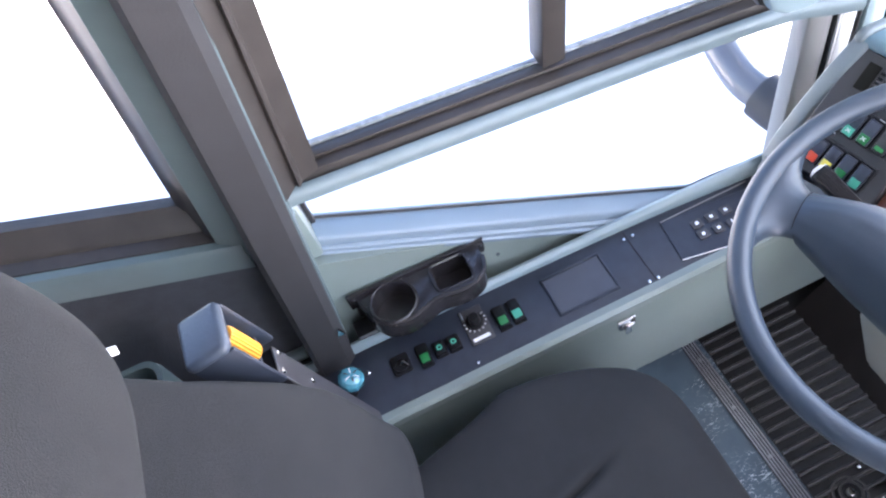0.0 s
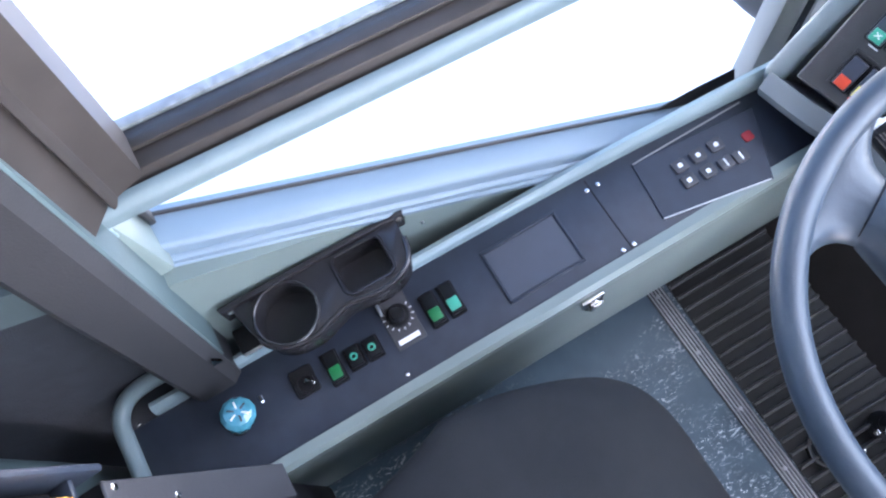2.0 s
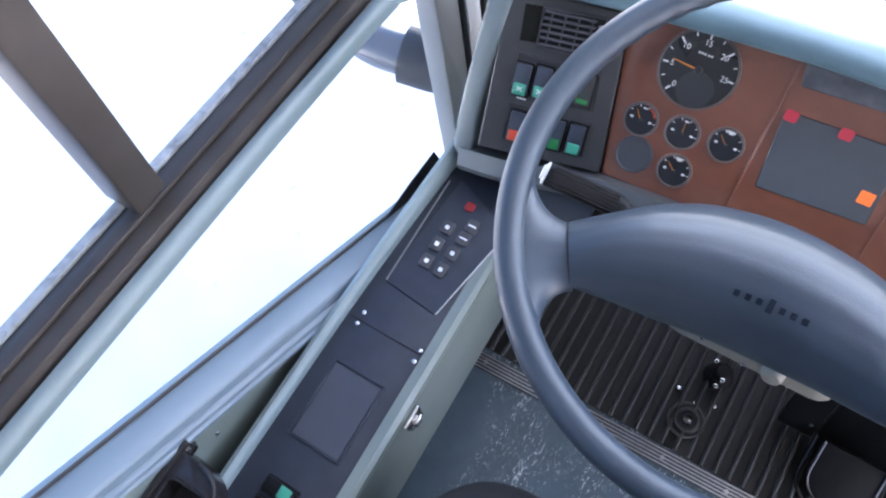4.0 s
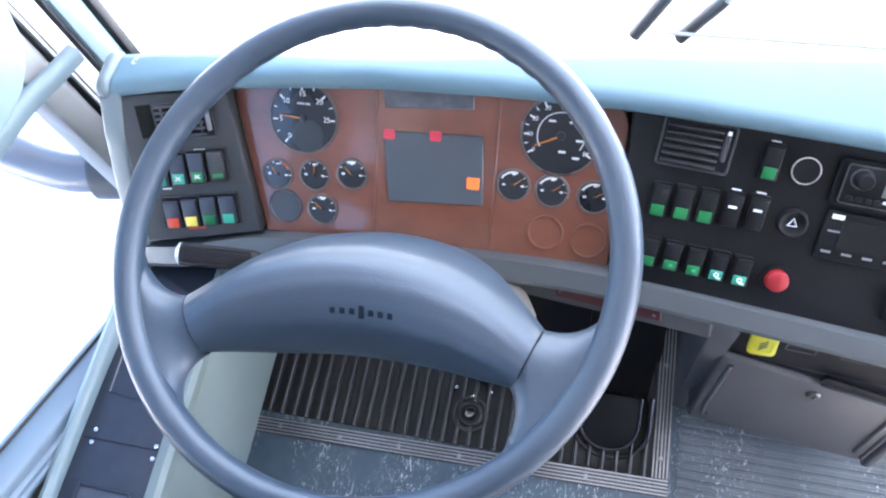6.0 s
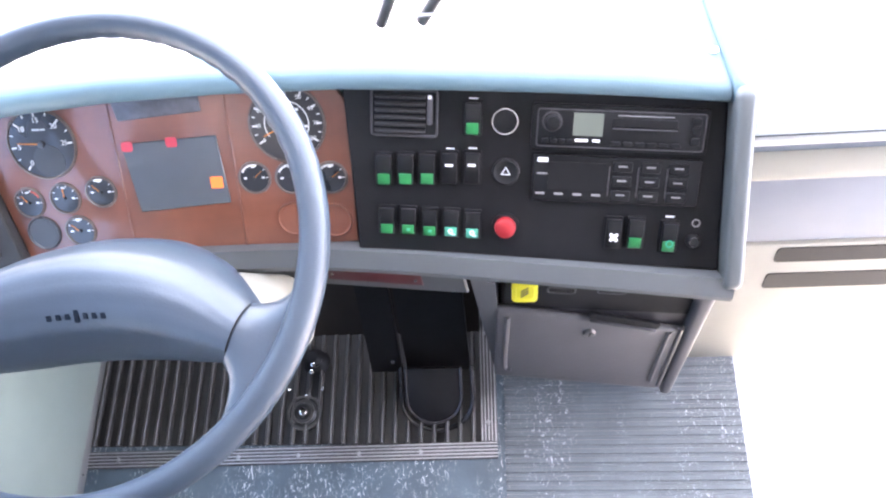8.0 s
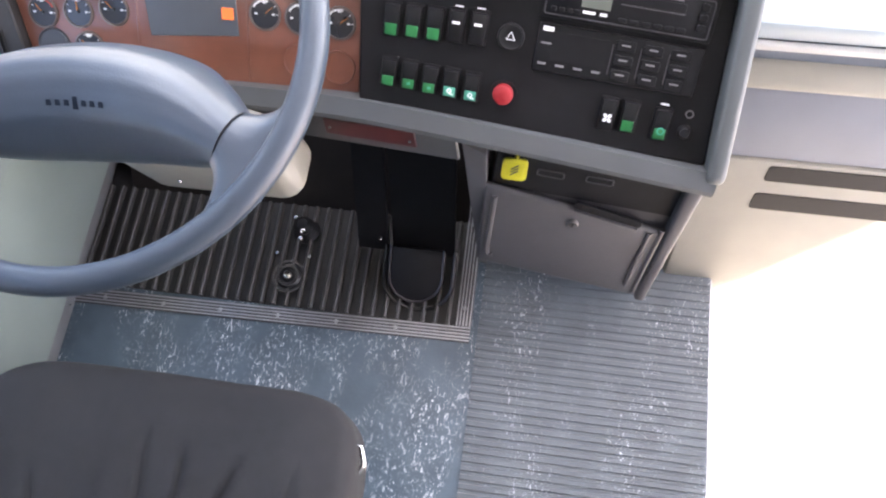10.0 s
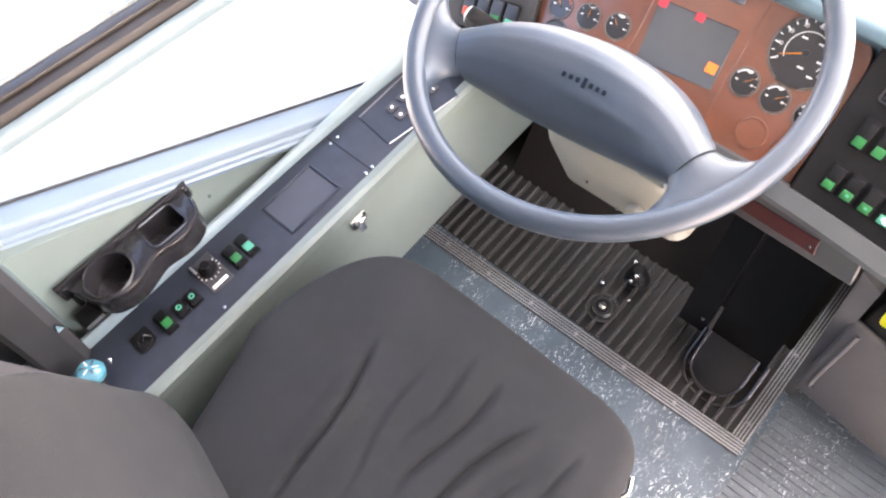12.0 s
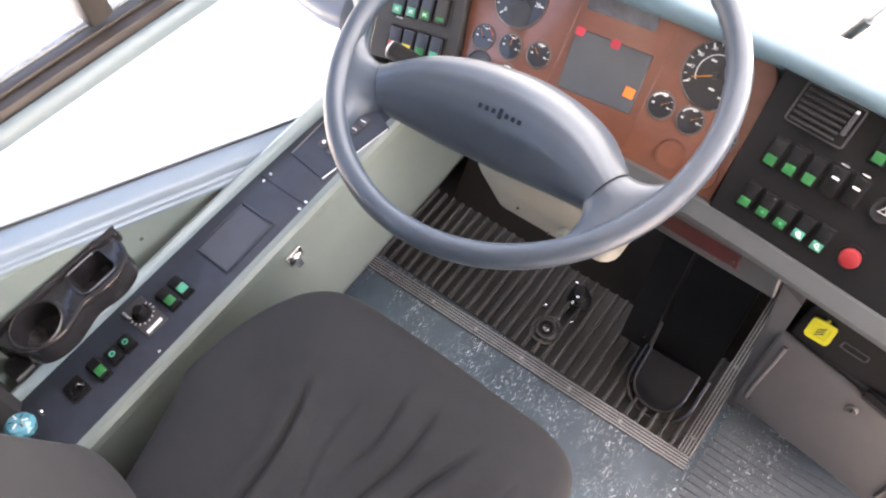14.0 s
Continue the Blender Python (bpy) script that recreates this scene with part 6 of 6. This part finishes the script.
part("backrest", apply(cushion((0.238, 0.085, 0.315), 7.5, None, recline, 44), pose(0.194, -0.632, 0.705)), FABRIC, seat, "charcoal cloth backrest", 0)
part("upper_backrest", apply(cushion((0.236, 0.085, 0.20), 5.5, None, None, 36), pose(0.214, -0.792, 1.125, 18, 0, 0)), FABRIC, seat, "charcoal cloth upper backrest", 0)
for o in seat.children:
    o.data.polygons.foreach_set("use_smooth", [True] * len(o.data.polygons))
part("pan", box((-0.03, -0.62, 0.215), (0.42, -0.225, 0.265), 0.012, 2), BLACK, seat)
part("pedestal", box((0.03, -0.58, 0.0), (0.36, -0.27, 0.216), 0.01, 2), BLACK, seat)
part("side_cover", box((0.425, -0.60, 0.20), (0.445, -0.30, 0.30), 0.008, 2), BLACK, seat)
part("orange_strap", sweep(smooth_path([(0.452, -0.300, 0.365), (0.458, -0.325, 0.352), (0.460, -0.375, 0.335)], 4), [(-0.005, -0.001), (0.005, -0.001), (0.005, 0.001), (-0.005, 0.001)], up=(1, 0, 0.2)), AMBER, seat, "orange strap")
part("buckle", merge(box((0.436, -0.262, 0.335), (0.450, -0.228, 0.352), 0.004, 2), sweep(smooth_path([(0.446, -0.265, 0.352), (0.455, -0.250, 0.357), (0.448, -0.230, 0.354)], 4), circle(0.003, 8))), CHROME, seat, "bright buckle")
part("white_tag", box((-0.005, -0.003, -0.007), (0.005, 0.0, 0.007), 0.001, 1, pose(-0.002, -0.694, 0.944, 60, 0, 15)), WHITE, seat, "small white fabric tag")

# folded armrest with an amber knob
arm = thing("armrest", "raised dark armrest with an amber ribbed knob", "armrest")
AD = Vector((0.0, -0.055, 0.275))
AM = axes((-0.093, -0.612, 0.502), AD, (1, 0.0, 0.0))
part("lever", box((-0.090, -0.022, -0.022), (0.190, 0.022, 0.016), 0.006, 2, AM), BLACK, arm)
part("top_plate", box((-0.085, -0.020, 0.016), (0.192, 0.020, 0.019), 0.002, 1, AM), DARK_GREY, arm)
part("side_wall", box((0.190, -0.033, -0.026), (0.290, -0.026, 0.024), 0.004, 2, AM), NAVY, arm)
part("side_wall", box((0.190, 0.026, -0.026), (0.290, 0.033, 0.026), 0.004, 2, AM), NAVY, arm)
part("end_block", box((0.284, -0.033, -0.029), (0.302, 0.033, 0.024), 0.0085, 3, AM), mat("slate_blue_end_cap", (0.045, 0.058, 0.080), 0.4, vary=0.12, scale=30, bump=0.15), arm, "rounded slate-blue end block")
part("well", box((0.190, -0.026, -0.024), (0.286, 0.026, -0.004), 0.002, 1, AM), BLACK, arm)
part("cross_bar", box((0.212, -0.026, -0.004), (0.218, 0.026, 0.014), 0.002, 2, AM), NAVY, arm)
part("hinge_pin", sweep([AM @ Vector((0.203, -0.012, 0.004)), AM @ Vector((0.203, 0.012, 0.004))], circle(0.0024, 10)), ALU, arm, "bright hinge pin")
KM = AM @ Matrix.Translation((0.223, 0, 0.011)) @ pose(0, 0, 0, 0, 90, 0)
bm = bmesh.new()
rows = []
for z, f in ((0, 0.9), (0.003, 1), (0.053, 1), (0.056, 0.9)):
    rows.append([bm.verts.new(((0.0122 + (0.0006 if i % 2 else -0.0006)) * f * math.cos(2 * math.pi * i / 40), (0.0122 + (0.0006 if i % 2 else -0.0006)) * f * math.sin(2 * math.pi * i / 40), z)) for i in range(40)])
for a, b in zip(rows, rows[1:]):
    for i in range(40):
        bm.faces.new((a[i], a[(i + 1) % 40], b[(i + 1) % 40], b[i]))
bm.faces.new(rows[0])
bm.faces.new(rows[-1])
part("knob", apply(bm, KM), AMBER, arm, "amber ribbed adjuster knob", 0)
screw(arm, (0.182, 0.013, 0.019), 0.004, AM)
screw(arm, (0.182, -0.013, 0.019), 0.004, AM)
screw(arm, (0.112, 0.0, 0.019), 0.004, AM)
part("bracket", box((-0.100, -0.650, 0.20), (-0.072, -0.59, 0.40), 0.006, 2), BLACK, arm)

# ---- mirrors, visor and wipers ----
visor = thing("mirror_housing", "pale rounded mirror housing hanging by the window", "mirror")
VISOR = [(0.118, 1.15), (0.108, 0.87), (0.101, 0.795), (0.104, 0.745), (0.118, 0.712), (0.140, 0.697), (0.172, 0.690), (0.205, 0.691), (0.232, 0.702), (0.252, 0.725), (0.268, 0.765), (0.280, 0.85), (0.290, 1.15)]
part("shell", along_x([(y, z) for y, z in VISOR][::-1], -0.252, -0.230, 0.007), GREEN_GREY, visor)
part("back_shell", along_x([(0.192 + (y - 0.192) * 1.05, 0.93 + (z - 0.93) * 1.012) for y, z in VISOR][::-1], -0.268, -0.2525, 0.006), DARK_GREY, visor)
part("arm", sweep([(-0.245, 0.20, 1.14), (-0.26, 0.20, 1.40), (-0.37, 0.20, 1.62)], circle(0.010, 10), up=(1, 0, 0)), BLACK, visor)
mirror = thing("outside_mirror", "large pale outside mirror on a thick grey arm", "mirror")
OUTER = mat("glossy_grey_mirror_arm", (0.14, 0.14, 0.155), 0.22, vary=0.15, scale=12)
part("arm", sweep(smooth_path([(-0.405, 0.303, 0.300), (-0.47, 0.293, 0.302), (-0.56, 0.306, 0.308), (-0.62, 0.322, 0.330), (-0.665, 0.340, 0.375), (-0.69, 0.352, 0.43)], 6), circle(0.034, 16), up=(0, 0.3, 1)), OUTER, mirror, "thick glossy grey arm")
part("joint", sweep(smooth_path([(-0.350, 0.318, 0.285), (-0.385, 0.308, 0.290), (-0.425, 0.300, 0.296)], 4), circle(0.043, 12, 1.0, 1.15), up=(0, 0.2, 1)), DARK_GREY, mirror, "dark arm joint")
part("head", slab(rounded(0.27, 0.50, 0.06, 6), -0.05, 0.06, 0.03, 4, axes((-0.74, 0.345, 0.655), (1, 0.32, 0), (0, 0, 1))), WHITE, mirror, "pale mirror head")
WIPER = mat("pale_wiper_grey", (0.30, 0.30, 0.31), 0.5, vary=0.2, scale=40)
for (xa, xb), thick in (((0.392, 0.660), True), ((0.454, 0.810), True), ((0.758, 0.872), False)):
    wiper = thing("wiper", "grey windscreen wiper arm outside the glass", "wiper", "windscreen wipers")
    run = [(xa + (xb - xa) * (z - 0.40) / 0.60, 0.565 + 0.07 * (z - 0.40), z) for z in (0.40, 0.48, 0.62, 1.0)]
    part("rod", sweep(run, circle(0.0035 if thick else 0.006, 8), up=(0, -1, 0)), WIPER, wiper)
    part("pivot_arm", sweep([run[0], run[1]], circle(0.010, 10), up=(0, -1, 0)), DARK_GREY, wiper)
post = thing("entrance_post", "charcoal post beside the entrance with pale edges", "post", kind="structure")
part("core", box((0.882, 0.600, -0.02), (0.918, 0.635, 1.92), 0.005), PILLAR, post)
part("edge", box((0.9185, 0.604, -0.02), (0.926, 0.630, 1.92), 0.002), TRIM, post, "pale green edge strip")

reel = thing("belt_housing", "grey-green moulded housing with a dark opening behind the seat", "housing")
part("shell", loft([[(x * k - 0.205, y * k - 0.855, z) for x, y in rounded(0.115, 0.095, 0.032, 5)] for z, k in ((0.0, 1.05), (0.40, 1.0), (0.575, 0.94), (0.588, 0.90), (0.588, 0.74), (0.54, 0.68))]), TRIM, reel)
part("opening", slab([(x * 0.66 - 0.205, y * 0.66 - 0.855) for x, y in rounded(0.115, 0.095, 0.032, 5)], 0.541, 0.545), GASKET, reel, "dark opening")

# ribs of the pedal-well mat, each a rubber strip lightened for its highlight
rib_mesh = None
for i in range(32):
    if rib_mesh is None:
        bm = loft([[(-0.0034, y, 0.0), (-0.0029, y, 0.0085), (-0.0012, y, 0.0108), (0.0012, y, 0.0108), (0.0029, y, 0.0085), (0.0034, y, 0.0)] for y in (0.0, 0.190)])
        first = part("rib", bm, SHEEN_GREY, footmat, smooth=60)
        rib_mesh = first.data
        first.location = (-0.189, 0.011, 0.003)
    else:
        rib = new("rib", rib_mesh)
        rib.parent = footmat
        rib.location = (-0.189 + 0.0222 * i, 0.011, 0.003)
